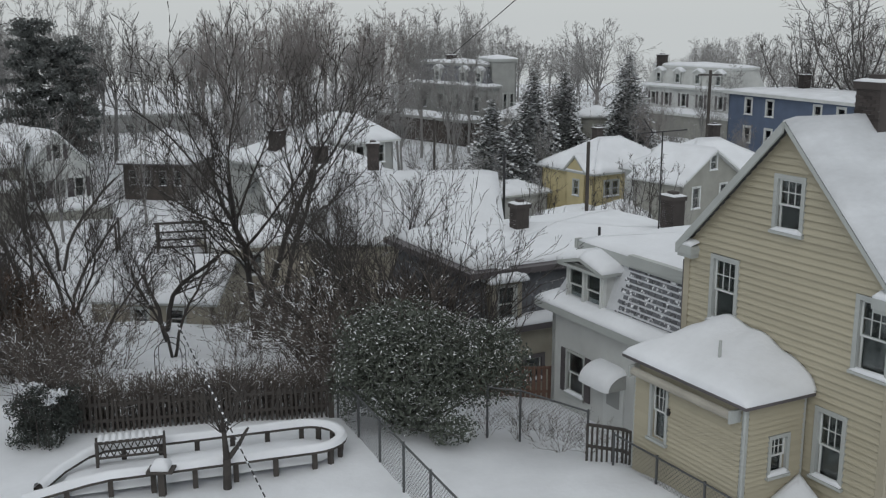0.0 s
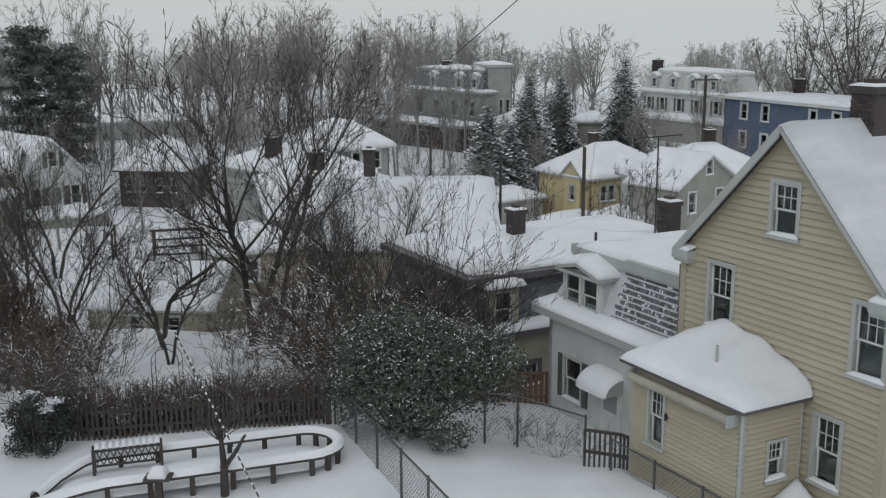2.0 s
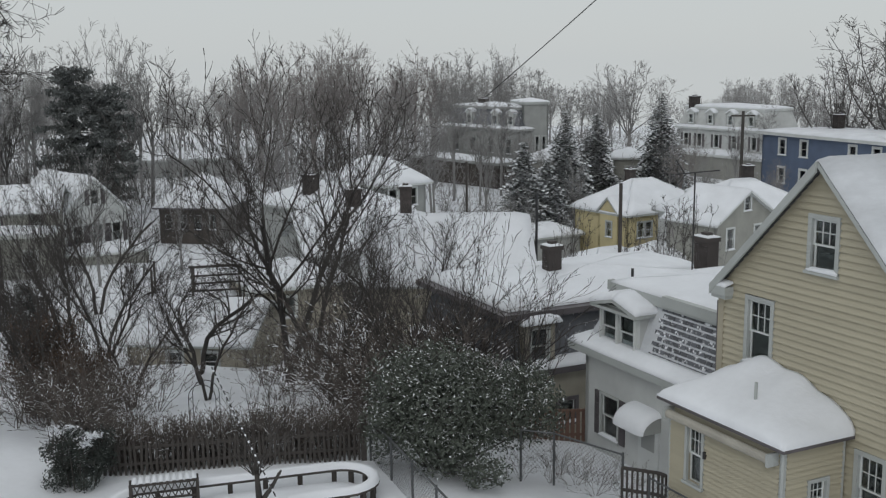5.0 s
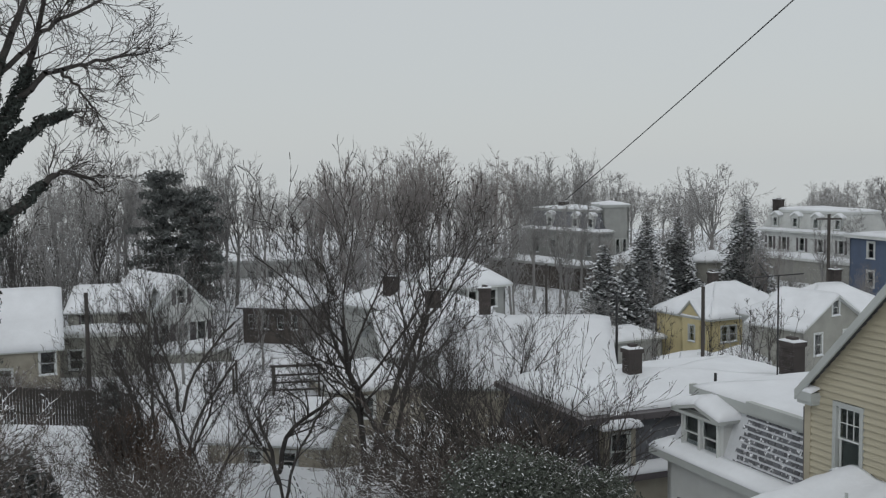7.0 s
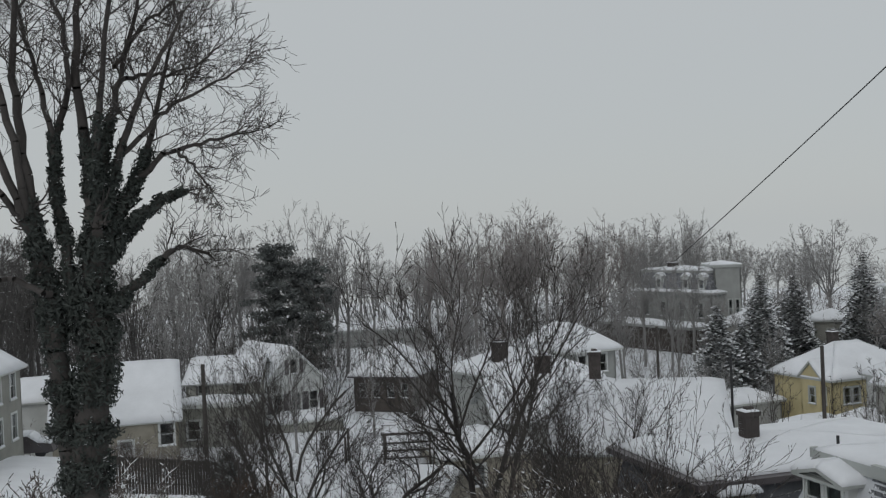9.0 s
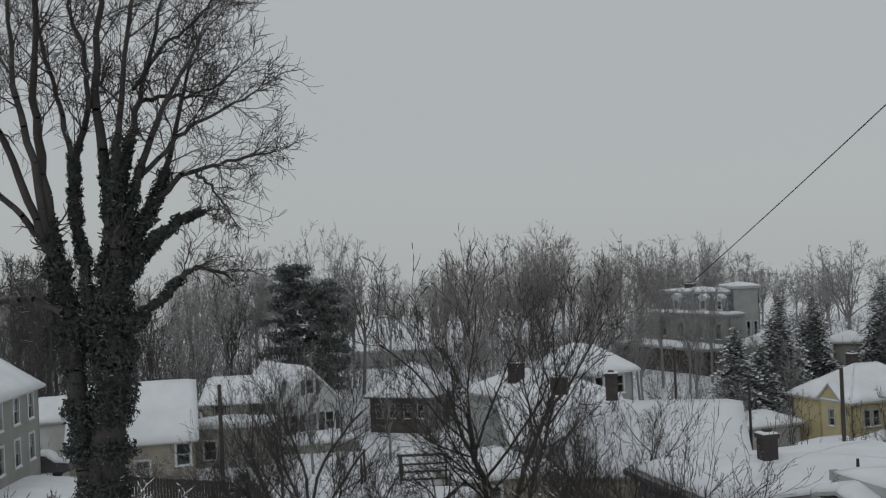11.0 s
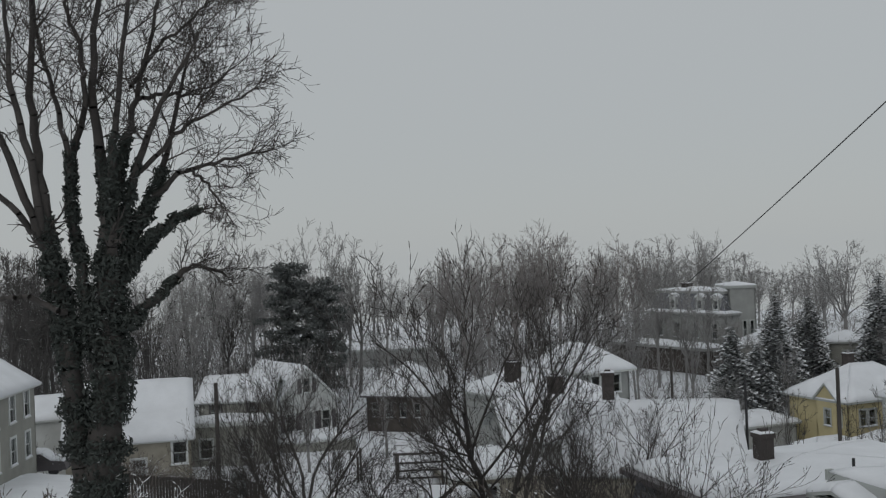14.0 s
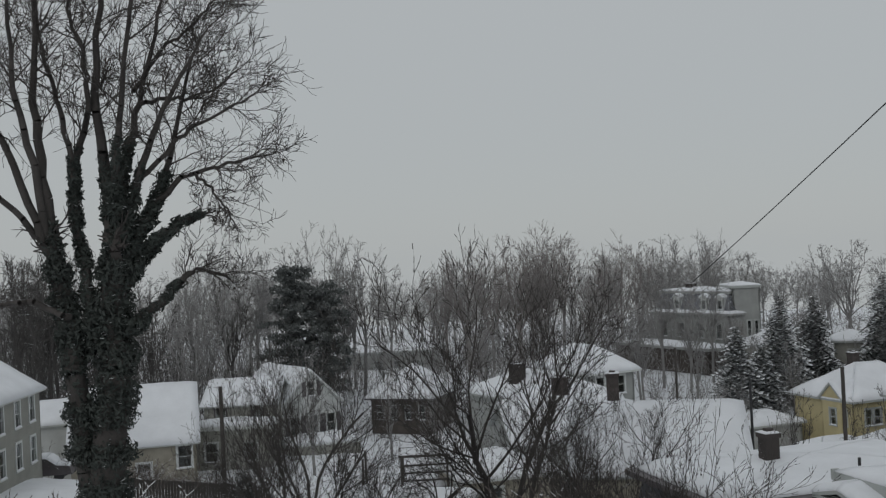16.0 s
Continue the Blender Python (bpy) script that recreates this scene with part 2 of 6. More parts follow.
def window(parent, m, w, h, muntins=True, snow=True, curtain=False, trim=None, casing=0.09, name="window"):
    """A double-hung window in an opening w wide and h high, m at its lower middle on the wall's face."""
    key = (round(w, 2), round(h, 2), muntins, casing)
    if key not in WINDOW_PARTS:
        s = Shape()
        c = casing
        s.box(-w / 2 - c, -w / 2, -0.055, 0.1, -0.02, h + c)
        s.box(w / 2, w / 2 + c, -0.055, 0.1, -0.02, h + c)
        s.box(-w / 2, w / 2, -0.055, 0.1, h, h + c)
        s.box(-w / 2 - c * 1.3, w / 2 + c * 1.3, -0.1, 0.1, -0.08, -0.02)
        frame_mesh = s.mesh("window")
        s = Shape()
        e, b = 0.045, 0.04
        for y0, za, zb in ((0.06, -0.02, h * 0.5 + b / 2), (0.02, h * 0.5 - b / 2, h)):
            s.box(-w / 2, -w / 2 + e, y0, y0 + 0.035, za, zb)
            s.box(w / 2 - e, w / 2, y0, y0 + 0.035, za, zb)
            s.box(-w / 2 + e, w / 2 - e, y0, y0 + 0.035, za, za + b)
            s.box(-w / 2 + e, w / 2 - e, y0, y0 + 0.035, zb - b, zb)
        if muntins:
            for k in (1, 2):
                x = -w / 2 + e + (w - 2 * e) * k / 3
                s.box(x - 0.01, x + 0.01, 0.028, 0.048, h * 0.5 + b / 2, h - b)
            z = h * 0.75
            s.box(-w / 2 + e, w / 2 - e, 0.03, 0.046, z - 0.01, z + 0.01)
        sash_mesh = s.mesh("sash")
        panes = []
        for y, za, zb in ((0.077, 0.02, h * 0.5 - b / 2), (0.037, h * 0.5 + b / 2, h - b)):
            s = Shape()
            s.box(-w / 2 + e, w / 2 - e, y, y + 0.004, za, zb)
            panes.append(s.mesh("pane"))
        s = Shape()
        snow_quad(s, (-w / 2 - c, -0.085, -0.02), (w / 2 + c, -0.085, -0.02), (w / 2 + c, 0.05, 0.03), (-w / 2 - c, 0.05, 0.03), 0.07, 8, 4, rough=0.8)
        snow_mesh = s.mesh("snow", True)
        s = Shape()
        s.box(-w / 2, w / 2, 0.14, 0.15, 0, h)
        WINDOW_PARTS[key] = (frame_mesh, sash_mesh, panes, snow_mesh, s.mesh("blind"))
    fm, sm, panes, sn, cu = WINDOW_PARTS[key]
    if trim is not None and fm.materials and fm.materials[0] != trim:
        fm = fm.copy()
        fm.materials.clear()
    win = part(name, fm, trim or TRIM, parent, "", m)
    part("sash", sm, WHITE, win)
    for p in panes:
        part("pane", p, GLASS, win)
    if snow:
        part("snow", sn, SNOW, win)
    if curtain:
        part("blind", cu, CURTAIN, win, "pale window blind")
    return win


def chimney(parent, x, y, z0, z1, w=0.6, d=0.6, top_snow=True, bricks=False):
    s = Shape()
    s.box(x - w / 2, x + w / 2, y - d / 2, y + d / 2, z0, z1 - 0.2)
    s.box(x - w / 2 - 0.05, x + w / 2 + 0.05, y - d / 2 - 0.05, y + d / 2 + 0.05, z1 - 0.2, z1 - 0.05)
    s.box(x - w / 4, x + w / 4, y - d / 4, y + d / 4, z1 - 0.05, z1 + 0.1)
    ch = part("chimney", s, MORTAR if bricks else BRICK, parent, "dark red brick chimney with snow on its cap")
    if bricks:
        bw, bh, g = 0.2, 0.063, 0.012
        b = Shape()
        b.box(-bw / 2, bw / 2, -0.012, 0.03, 0, bh)
        bme = b.mesh("brick")
        for fm, span in ((pose(x, y - d / 2, 0), w), (pose(x - w / 2, y, 0, 0, 0, -90), d)):
            r, z = 0, z0
            while z < z1 - 0.28:
                u = -span / 2 + bw / 2 + (bw / 2 if r % 2 else 0)
                while u <= span / 2 - bw / 2 + 0.01:
                    part("brick", bme, BRICK, ch, "", fm @ pose(u, 0, z))
                    u += bw + g
                z += bh + g
                r += 1
    if top_snow:
        s = Shape()
        snow_quad(s, (x - w / 2 - 0.05, y - d / 2 - 0.05, z1 - 0.05), (x + w / 2 + 0.05, y - d / 2 - 0.05, z1 - 0.05), (x + w / 2 + 0.05, y + d / 2 + 0.05, z1 - 0.05), (x - w / 2 - 0.05, y + d / 2 + 0.05, z1 - 0.05), 0.06, 6, 6)
        part("snow", s, SNOW, ch, "", smooth=True)
    return ch


def house(name, label, m, w, d, base, eave, roof, rise, wall_mat, wins=(), over=0.3, th=0.2, step=0.6, ridge="x", trim=None, slate=None, inset=0.9, chimneys=(), muntins=False, group="", low=2.2, shutters=False, casing=0.13, top_th=None):
    """A house round its own middle: front towards -y, walls from base to eave, a roof with its snow."""
    ho = thing(name, label, "house", m, group)
    w2, d2 = w / 2, d / 2
    for face in "SENW":
        span = w if face in "SN" else d
        holes = [(u - ww / 2, z, u + ww / 2, z + hh) for f, u, z, ww, hh in wins if f == face]
        gable = roof == "gable" and ((ridge == "x" and face in "EW") or (ridge == "y" and face in "SN"))
        rows = wall_rows(-span / 2, span / 2, base - low, eave, holes, 50)
        if gable:
            rows += wall_rows(-span / 2, span / 2, eave, eave + rise - 0.02, holes, 50, lambda z, h=span / 2: (-h * (1 - (z - eave) / rise), h * (1 - (z - eave) / rise)))
        s = Shape()
        edges_x = sorted({x for h in holes for x in (h[0], h[2])})
        cut = []
        for a, b, c, e, za, zb in rows:
            if abs(a - c) + abs(b - e) > 1e-6:
                cut.append((a, b, c, e, za, zb))
                continue
            xs = [a] + [x for x in edges_x if a + 0.01 < x < b - 0.01] + [b]
            cut += [(x0, x1, x0, x1, za, zb) for x0, x1 in zip(xs, xs[1:])]
        for a, b, c, e, za, zb in cut:
            s.add([(a, 0, za), (b, 0, za), (e, 0, zb), (c, 0, zb), (a, 0.16, za), (b, 0.16, za), (e, 0.16, zb), (c, 0.16, zb)],
                  [(0, 1, 2, 3), (7, 6, 5, 4), (0, 4, 5, 1), (1, 5, 6, 2), (2, 6, 7, 3), (3, 7, 4, 0)])
        fm = face_matrix(face, w, d)
        s.weld()
        part("wall", s, wall_mat, ho, "", fm)
        for f, u, z, ww, hh in wins:
            if f == face:
                window(ho, fm @ pose(u, 0, z), ww, hh, muntins, True, False, trim, casing)
                if shutters:
                    for sg in (-1, 1):
                        q = Shape()
                        q.box(-0.2, 0.2, -0.04, -0.004, -0.02, hh + 0.02)
                        part("shutter", q, GUTTER, ho, "dark shutter", fm @ pose(u + sg * (ww / 2 + 0.3), 0, z))
    roof_s = Shape()
    o = over
    sd = abs(m.translation.x * 1.7 + m.translation.y)

    def blanket(quad, deep, n, k, edges):
        q = Shape()
        snow_quad(q, *quad, deep, n, k, edges, seed=sd)
        part("snow", q, SNOW, ho, smooth=True)

    if roof == "gable":
        if ridge == "x":
            P = lambda a, b, z: (a, b, z)
            L, D = w2, d2
        else:
            P = lambda a, b, z: (-b, a, z)
            L, D = d2, w2
        k = rise / D
        ez, rz_ = eave - o * k, eave + rise
        for sg in (-1, 1):
            a, b = P(-(L + o) * -sg * -1, sg * (D + o), ez), P((L + o) * -sg * -1, sg * (D + o), ez)
            c, e = P((L + o) * -sg * -1, 0, rz_), P(-(L + o) * -sg * -1, 0, rz_)
            quad = [a, b, c, e] if sg < 0 else [a, b, c, e]
            n = (Vector(quad[1]) - Vector(quad[0])).cross(Vector(quad[3]) - Vector(quad[0]))
            if n.z < 0:
                quad = [quad[1], quad[0], quad[3], quad[2]]
            up = Vector((0, 0, 0.14))
            quad = [Vector(p) + up for p in quad]
            q = Shape()
            q.slab(quad, 0.12)
            part("roof_slope", q, trim or TRIM, ho)
            blanket(quad, th, 14, 10, (1, 1, 0, 1))
    elif roof == "hip":
        r = max(0.0, w2 - d2) if w >= d else 0.0
        ry = max(0.0, d2 - w2)
        z0, z1 = eave, eave + rise
        A, B, C, E = (-w2 - o, -d2 - o, z0), (w2 + o, -d2 - o, z0), (w2 + o, d2 + o, z0), (-w2 - o, d2 + o, z0)
        p, q = (-r, -ry, z1), (r, ry, z1)
        quads = [(A, B, q, p), (B, C, q, q), (C, E, p, q), (E, A, p, p)] if w >= d else [(A, B, p, p), (B, C, q, p), (C, E, q, q), (E, A, p, q)]
        for quad in quads:
            roof_s.slab([quad[0], quad[1], quad[2]] if quad[2] == quad[3] else quad, 0.08)
            blanket(quad, th, 12, 8, (1, 0, 0, 0))
        roof_s.add([(A[0], A[1], z0 - 0.15), (B[0], B[1], z0 - 0.15), (C[0], C[1], z0 - 0.15), (E[0], E[1], z0 - 0.15), A, B, C, E], [(3, 2, 1, 0), (0, 1, 5, 4), (1, 2, 6, 5), (2, 3, 7, 6), (3, 0, 4, 7)])
    elif roof in ("flat", "mansard"):
        if roof == "mansard":
            i = inset
            lo = [(-w2, -d2), (w2, -d2), (w2, d2), (-w2, d2)]
            hi = [(x - math.copysign(i, x), y - math.copysign(i, y)) for x, y in lo]
            for k in range(4):
                ms = Shape()
                (x0, y0), (x1, y1) = lo[k], lo[(k + 1) % 4]
                (u0, v0), (u1, v1) = hi[k], hi[(k + 1) % 4]
                ms.slab([(x0, y0, eave), (x1, y1, eave), (u1, v1, eave + rise), (u0, v0, eave + rise)], 0.1)
                part("mansard_slope", ms, slate or SLATE, ho, "steep mansard slope dusted with snow")
            roof_s.box(-w2 - o, w2 + o, -d2 - o, d2 + o, eave - 0.2, eave)
            for k in range(4):
                (x0, y0), (x1, y1) = lo[k], lo[(k + 1) % 4]
                g = lambda x, e: x + math.copysign(e, x)
                blanket(((g(x0, o), g(y0, o), eave), (g(x1, o), g(y1, o), eave), (x1 * 0.97, y1 * 0.97, eave + 0.25), (x0 * 0.97, y0 * 0.97, eave + 0.25)), 0.1, 12, 4, (1, 0, 0, 0))
            x0, x1, y0, y1, zt = -w2 + i - 0.15, w2 - i + 0.15, -d2 + i - 0.15, d2 - i + 0.15, eave + rise
        else:
            x0, x1, y0, y1, zt = -w2 - o, w2 + o, -d2 - o, d2 + o, eave
        roof_s.box(x0, x1, y0, y1, zt - 0.12, zt + 0.16)
        pk = 0.35
        zc = zt + 0.16
        cx, cy = (x0 + x1) / 2, (y0 + y1) / 2
        A, B, C, E, p = (x0, y0, zc), (x1, y0, zc), (x1, y1, zc), (x0, y1, zc), (cx, cy, zc + pk)
        for quad in ((A, B, p, p), (B, C, p, p), (C, E, p, p), (E, A, p, p)):
            blanket(quad, top_th or th, 12, 8, (1, 0, 0, 0))
    if roof_s.v:
        part("roof", roof_s, trim or TRIM, ho)
    for x, y, z0, z1, cw in chimneys:
        chimney(ho, x, y, z0, z1, cw, cw)
    return ho


# ---- the ground ----
GRID = pose(0.04, 0, 0, 0, 0, 28)
WING = pose(-0.1, 0, 0, 0, 0, 28)
SPOTS = [(0, 0, 0), (0, 16, 0), (-9, 19, 0), (-2, 24, 0), (5, 20, 0), (9, 16, 0), (-14, 24, 0.6), (-16, 12, 0.6), (-6, 24.5, 0), (2, 28, -0.9), (4, 33, -2.7),
         (-8, 33, -2.0), (-5, 40, -2.9), (-12, 43, -3.3), (-8, 47, -4.6), (8, 59, -5.5), (14, 85, -8.2), (18, 74, -6.3), (33, 100, -4.0), (28, 135, -4.5),
         (2, 122, -4.0), (-8, 88, -5.5), (-27, 95, -6.8), (-34, 70, -5.2), (-37, 48, -1.6), (-13, 54, -6.0), (-45, 155, -6.5), (44, 60, 0), (-70, 60, 0), (0, 220, -5)]


def land(x, y):
    """The height of the snow-covered ground."""
    s = t = 0.0
    for a, b, c in SPOTS:
        q = 1 / (((x - a) ** 2 + (y - b) ** 2 + 2.0) ** 1.6)
        s, t = s + q * c, t + q
    r = math.hypot(x, y)
    k = min(1.0, max(0.0, (r - 180) / 200))
    return s / t * (1 - k) - 5 * k - 0.06 * max(0.0, r - 210)


def build_ground():
    def axis(lo, hi, near, far):
        vals = [0.0]
        while vals[-1] < hi:
            vals.append(vals[-1] + max(near, 0.05 * max(0, vals[-1] - far)))
        neg = [0.0]
        while neg[-1] > lo:
            neg.append(neg[-1] - max(near, 0.05 * max(0, -neg[-1] - far)))
        return sorted(set(neg + vals))
    xs = [x for x in axis(-2600, 2600, 0.55, 16)]
    ys = [y + 14 for y in axis(-2600, 2600, 0.55, 18)]
    s = Shape()
    for y in ys:
        for x in xs:
            z = land(x, y)
            if math.hypot(x, y) < 90:
                z += 0.10 * noise.noise(Vector((x * 0.35, y * 0.35, 0))) + 0.03 * noise.noise(Vector((x * 1.3, y * 1.3, 5)))
            s.v.append((x, y, z))
    n = len(xs)
    s.f = [(j * n + i, j * n + i + 1, (j + 1) * n + i + 1, (j + 1) * n + i) for j in range(len(ys) - 1) for i in range(n - 1)]
    return tagged(part("ground", s, SNOW, None, "snow-covered ground falling away into a valley", smooth=True), "", "ground", "", "structure")


build_ground()


# ---- trees ----
def limb(segs, rng, p, d, length, r, level, top, P):
    n = (7, 6, 5, 4, 3, 2)[level]
    step = length / n
    for i in range(n):
        d = (d + Vector((rng.gauss(0, 1), rng.gauss(0, 1), rng.gauss(0, 0.6))) * P["bend"] + Vector((0, 0, P["up"] * (0.3 if level == 0 else 1)))).normalized()
        q = p + d * step
        r1 = max(P["thin"], r * (1 - (0.5 if level == 0 else 0.75) / n * 1.0))
        segs.append((p, q, r, r1, level))
        if level < top and (i >= P["bare"] * n if level == 0 else i >= 1):
            for _ in range(int(P["kids"][level] + rng.random())):
                side = d.orthogonal().normalized()
                side.rotate(Matrix.Rotation(rng.uniform(0, 2 * math.pi), 3, d))
                a = P["angle"] * rng.uniform(0.6, 1.35)
                nd = (d * math.cos(a) + side * math.sin(a)).normalized()
                limb(segs, rng, q, nd, length * rng.uniform(0.5, 0.75) * P["short"], max(P["thin"], r1 * rng.uniform(0.45, 0.65)), level + 1, top, P)
        p, r = q, r1
    return p


def tree_meshes(seed, top, kids, angle=0.62, up=0.10, bend=0.13, bare=0.35, thin=0.012, r0=0.17, trunk=0.7, stems=1, short=0.72, lean=0.1):
    """Trunk and crown of a bare tree; its height comes out near 10 and is set by scaling."""
    rng = random.Random(seed)
    segs = []
    P = dict(kids=kids, angle=angle, up=up, bend=bend, bare=bare, thin=thin, short=short)
    for k in range(stems):
        a = rng.uniform(0, 6.28)
        ln = lean if stems == 1 else lean * rng.uniform(0.6, 1.5)
        d = Vector((math.cos(a) * ln, math.sin(a) * ln, 1)).normalized()
        limb(segs, rng, Vector((rng.uniform(-1, 1) * 0.15 * (stems > 1), rng.uniform(-1, 1) * 0.15 * (stems > 1), -0.4)), d, 10 * trunk * rng.uniform(0.85, 1.1), r0, 0, top, P)
    high = max(s[1].z for s in segs)
    f = 10 / high
    t, c = Shape(), Shape()
    for p, q, ra, rb, lv in segs:
        big = lv <= 1
        if lv == top or (lv and stems > 7):
            w = (q - p).orthogonal().normalized()
            w.rotate(Matrix.Rotation(rng.uniform(0, 3.14), 3, (q - p).normalized()))
            c.add([p * f - w * ra * 1.4, p * f + w * ra * 1.4, q * f + w * rb * 1.4, q * f - w * rb * 1.4], [(0, 1, 2, 3)])
            continue
        (t if big else c).tube(p * f, q * f, ra, rb, 5 if lv == 0 and stems < 4 else 3)
    return t.mesh("trunk", True), c.mesh("crown")


TREES = {}


def plant(kind, x, y, height, turn, bark, name="tree", label="bare deciduous tree dusted with snow", category="tree", group="", wide=1.0, z=None):
    """A bare tree of one of the grown kinds, standing on the ground."""
    if (kind, bark.name) not in TREES:
        a, b = TREES[kind]
        a, b = a.copy(), b.copy()
        a.materials.append(bark), b.materials.append(bark)
        TREES[(kind, bark.name)] = (a, b)
    a, b = TREES[(kind, bark.name)]
    k = height / 10
    t = thing(name, label, category, pose(x, y, land(x, y) - 0.05 if z is None else z, 0, 0, turn) @ Matrix.Diagonal((k * wide, k * wide, k, 1)), group)
    part("trunk", a, bark, t)
    part("crown", b, bark, t)
    return t


def crowned_tree(seed, fork=0.35, leaders=7, spread=0.55, side=2.0, twigs=3.4, r0=0.13, thin=0.011):
    """Trunk and crown of a tree that forks into ascending limbs under a domed head of fine twigs, 10 high."""
    rg = random.Random(seed)
    t, c = Shape(), Shape()

    def blade(p, q, a, b):
        w = (q - p).orthogonal().normalized()
        w.rotate(Matrix.Rotation(rg.uniform(0, 3.14), 3, (q - p).normalized()))
        c.add([p - w * a, p + w * a, q + w * b, q - w * b], [(0, 1, 2, 3)])

    def away(d, a):
        u = d.orthogonal().normalized()
        u.rotate(Matrix.Rotation(rg.uniform(0, 6.283), 3, d))
        return (d * math.cos(a) + u * math.sin(a)).normalized()

    def shoot(p, d, length, r, level):
        n = 3 if level == 0 else 2
        for k in range(n):
            d = (d + Vector((rg.gauss(0, 0.16), rg.gauss(0, 0.16), rg.gauss(0.03, 0.14)))).normalized()
            q = p + d * (length / n)
            blade(p, q, r, max(thin, r * 0.75))
            r = max(thin, r * 0.75)
            if level == 0:
                for _ in range(int(twigs + rg.random())):
                    shoot(p.lerp(q, rg.random()), away(d, rg.uniform(0.35, 0.95)), length * rg.uniform(0.3, 0.55), thin, 1)
            p = q

    p, d, r = Vector((0, 0, -0.3)), Vector((rg.gauss(0, 0.03), rg.gauss(0, 0.03), 1)), r0
    stem = [p]
    for k in range(4):
        q = p + Vector((d.x + rg.gauss(0, 0.03), d.y + rg.gauss(0, 0.03), 1)) * (fork * 10 / 4)
        t.tube(p, q, r, r * 0.93, 5)
        p, r = q, r * 0.93
        stem.append(p)
    off = rg.uniform(0, 6.283)
    for k in range(leaders):
        az = off + 6.283 * k / leaders + rg.uniform(-0.35, 0.35)
        out = spread * (0.15 if k == 0 else rg.uniform(0.35, 1.0))
        tip = Vector((math.cos(az) * out * 5, math.sin(az) * out * 5, 9.6 - 4.2 * (out / spread) ** 2 * spread - rg.uniform(0, 0.5)))
        p = stem[-1].lerp(stem[-2], rg.uniform(0, 0.9))
        mid = p.lerp(tip, 0.45) + Vector((math.cos(az), math.sin(az), 0)) * out * rg.uniform(0.5, 1.4)
        rr, path = r0 * rg.uniform(0.45, 0.62), []
        for n in range(8):
            u = n / 7
            path.append(p * (1 - u) ** 2 + mid * 2 * u * (1 - u) + tip * u * u + Vector((rg.gauss(0, 0.07), rg.gauss(0, 0.07), 0)) * (n > 0))
        for n in range(7):
            a, b = path[n], path[n + 1]
            t.tube(a, b, rr, max(thin * 1.2, rr * 0.8), 3)
            rr = max(thin * 1.2, rr * 0.8)
            if n:
                for _ in range(int(side + rg.random())):
                    shoot(a.lerp(b, rg.random()), away((b - a).normalized(), rg.uniform(0.4, 0.9)), rg.uniform(0.9, 2.1) * (1.15 - 0.07 * n) * (0.6 + 0.5 * spread), max(thin, rr * 0.6), 0)
        shoot(tip, Vector((math.cos(az) * 0.3, math.sin(az) * 0.3, 1)).normalized(), 0.45, thin * 1.2, 0)
    return t.mesh("trunk", True), c.mesh("crown")


# broad open-grown trees, then narrow ones of the close wood
for i in range(3):
    TREES[f"far{i}"] = crowned_tree(20 + i, 0.3 + 0.04 * i, 9, 0.55, 2.0, 3.2, thin=0.01)
for i in range(3, 5):
    TREES[f"far{i}"] = crowned_tree(20 + i, 0.42, 6, 0.36, 2.2)
for i in range(2):
    TREES[f"tall{i}"] = crowned_tree(40 + i, 0.2, 5, 0.3, 2.0, 2.6)
for i in range(3):
    TREES[f"brush{i}"] = crowned_tree(50 + i, 0.06, 6, 0.8, 0.5, 1.3, 0.05, 0.024)
TREES["maple"] = tree_meshes(61, 4, (1.7, 1.4, 1.3, 1.0), angle=0.62, up=0.08, bare=0.25, thin=0.0062, r0=0.105, trunk=0.78, stems=2, lean=0.16)
TREES["orchard"] = tree_meshes(64, 4, (1.6, 1.3, 1.2, 0.8), angle=0.9, up=0.03, bare=0.25, thin=0.012, r0=0.2, trunk=0.55, bend=0.22)
for i in range(3):
    TREES[f"shrub{i}"] = tree_meshes(70 + i, 2, (1.0, 0.9), angle=0.55, up=0.04, bare=0.15, thin=0.022, r0=0.05, stems=8, trunk=0.7, lean=0.5, short=0.6, bend=0.2)
TREES["spray"] = tree_meshes(81, 3, (1.0, 0.9, 0.6), angle=0.42, up=0.06, bare=0.2, thin=0.009, r0=0.055, stems=7, trunk=0.75, lean=0.3, short=0.6)


def leaves(s, rng, centre, radius, count, size, flat=False, shell=0.5):
    """Small folded leaves through a rounded clump."""
    for _ in range(count):
        d = Vector((rng.gauss(0, 1), rng.gauss(0, 1), rng.gauss(0, 1))).normalized()
        if flat:
            d.z = abs(d.z)
        k = rng.uniform(shell, 1.0)
        p = Vector(centre) + Vector((d.x * radius[0], d.y * radius[1], d.z * radius[2])) * k
        n = Vector((rng.gauss(0, 0.5), rng.gauss(0, 0.5), 1)).normalized() if flat else (d + Vector((rng.gauss(0, 0.6), rng.gauss(0, 0.6), rng.gauss(0, 0.6)))).normalized()
        u = n.orthogonal().normalized()
        u.rotate(Matrix.Rotation(rng.uniform(0, 6.28), 3, n))
        v = n.cross(u)
        l = size * rng.uniform(0.6, 1.4)
        s.add([p - u * l, p + v * l * 0.4 + n * l * 0.1, p + u * l - n * l * 0.2, p - v * l * 0.4 + n * l * 0.1], [(0, 1, 2, 3)])


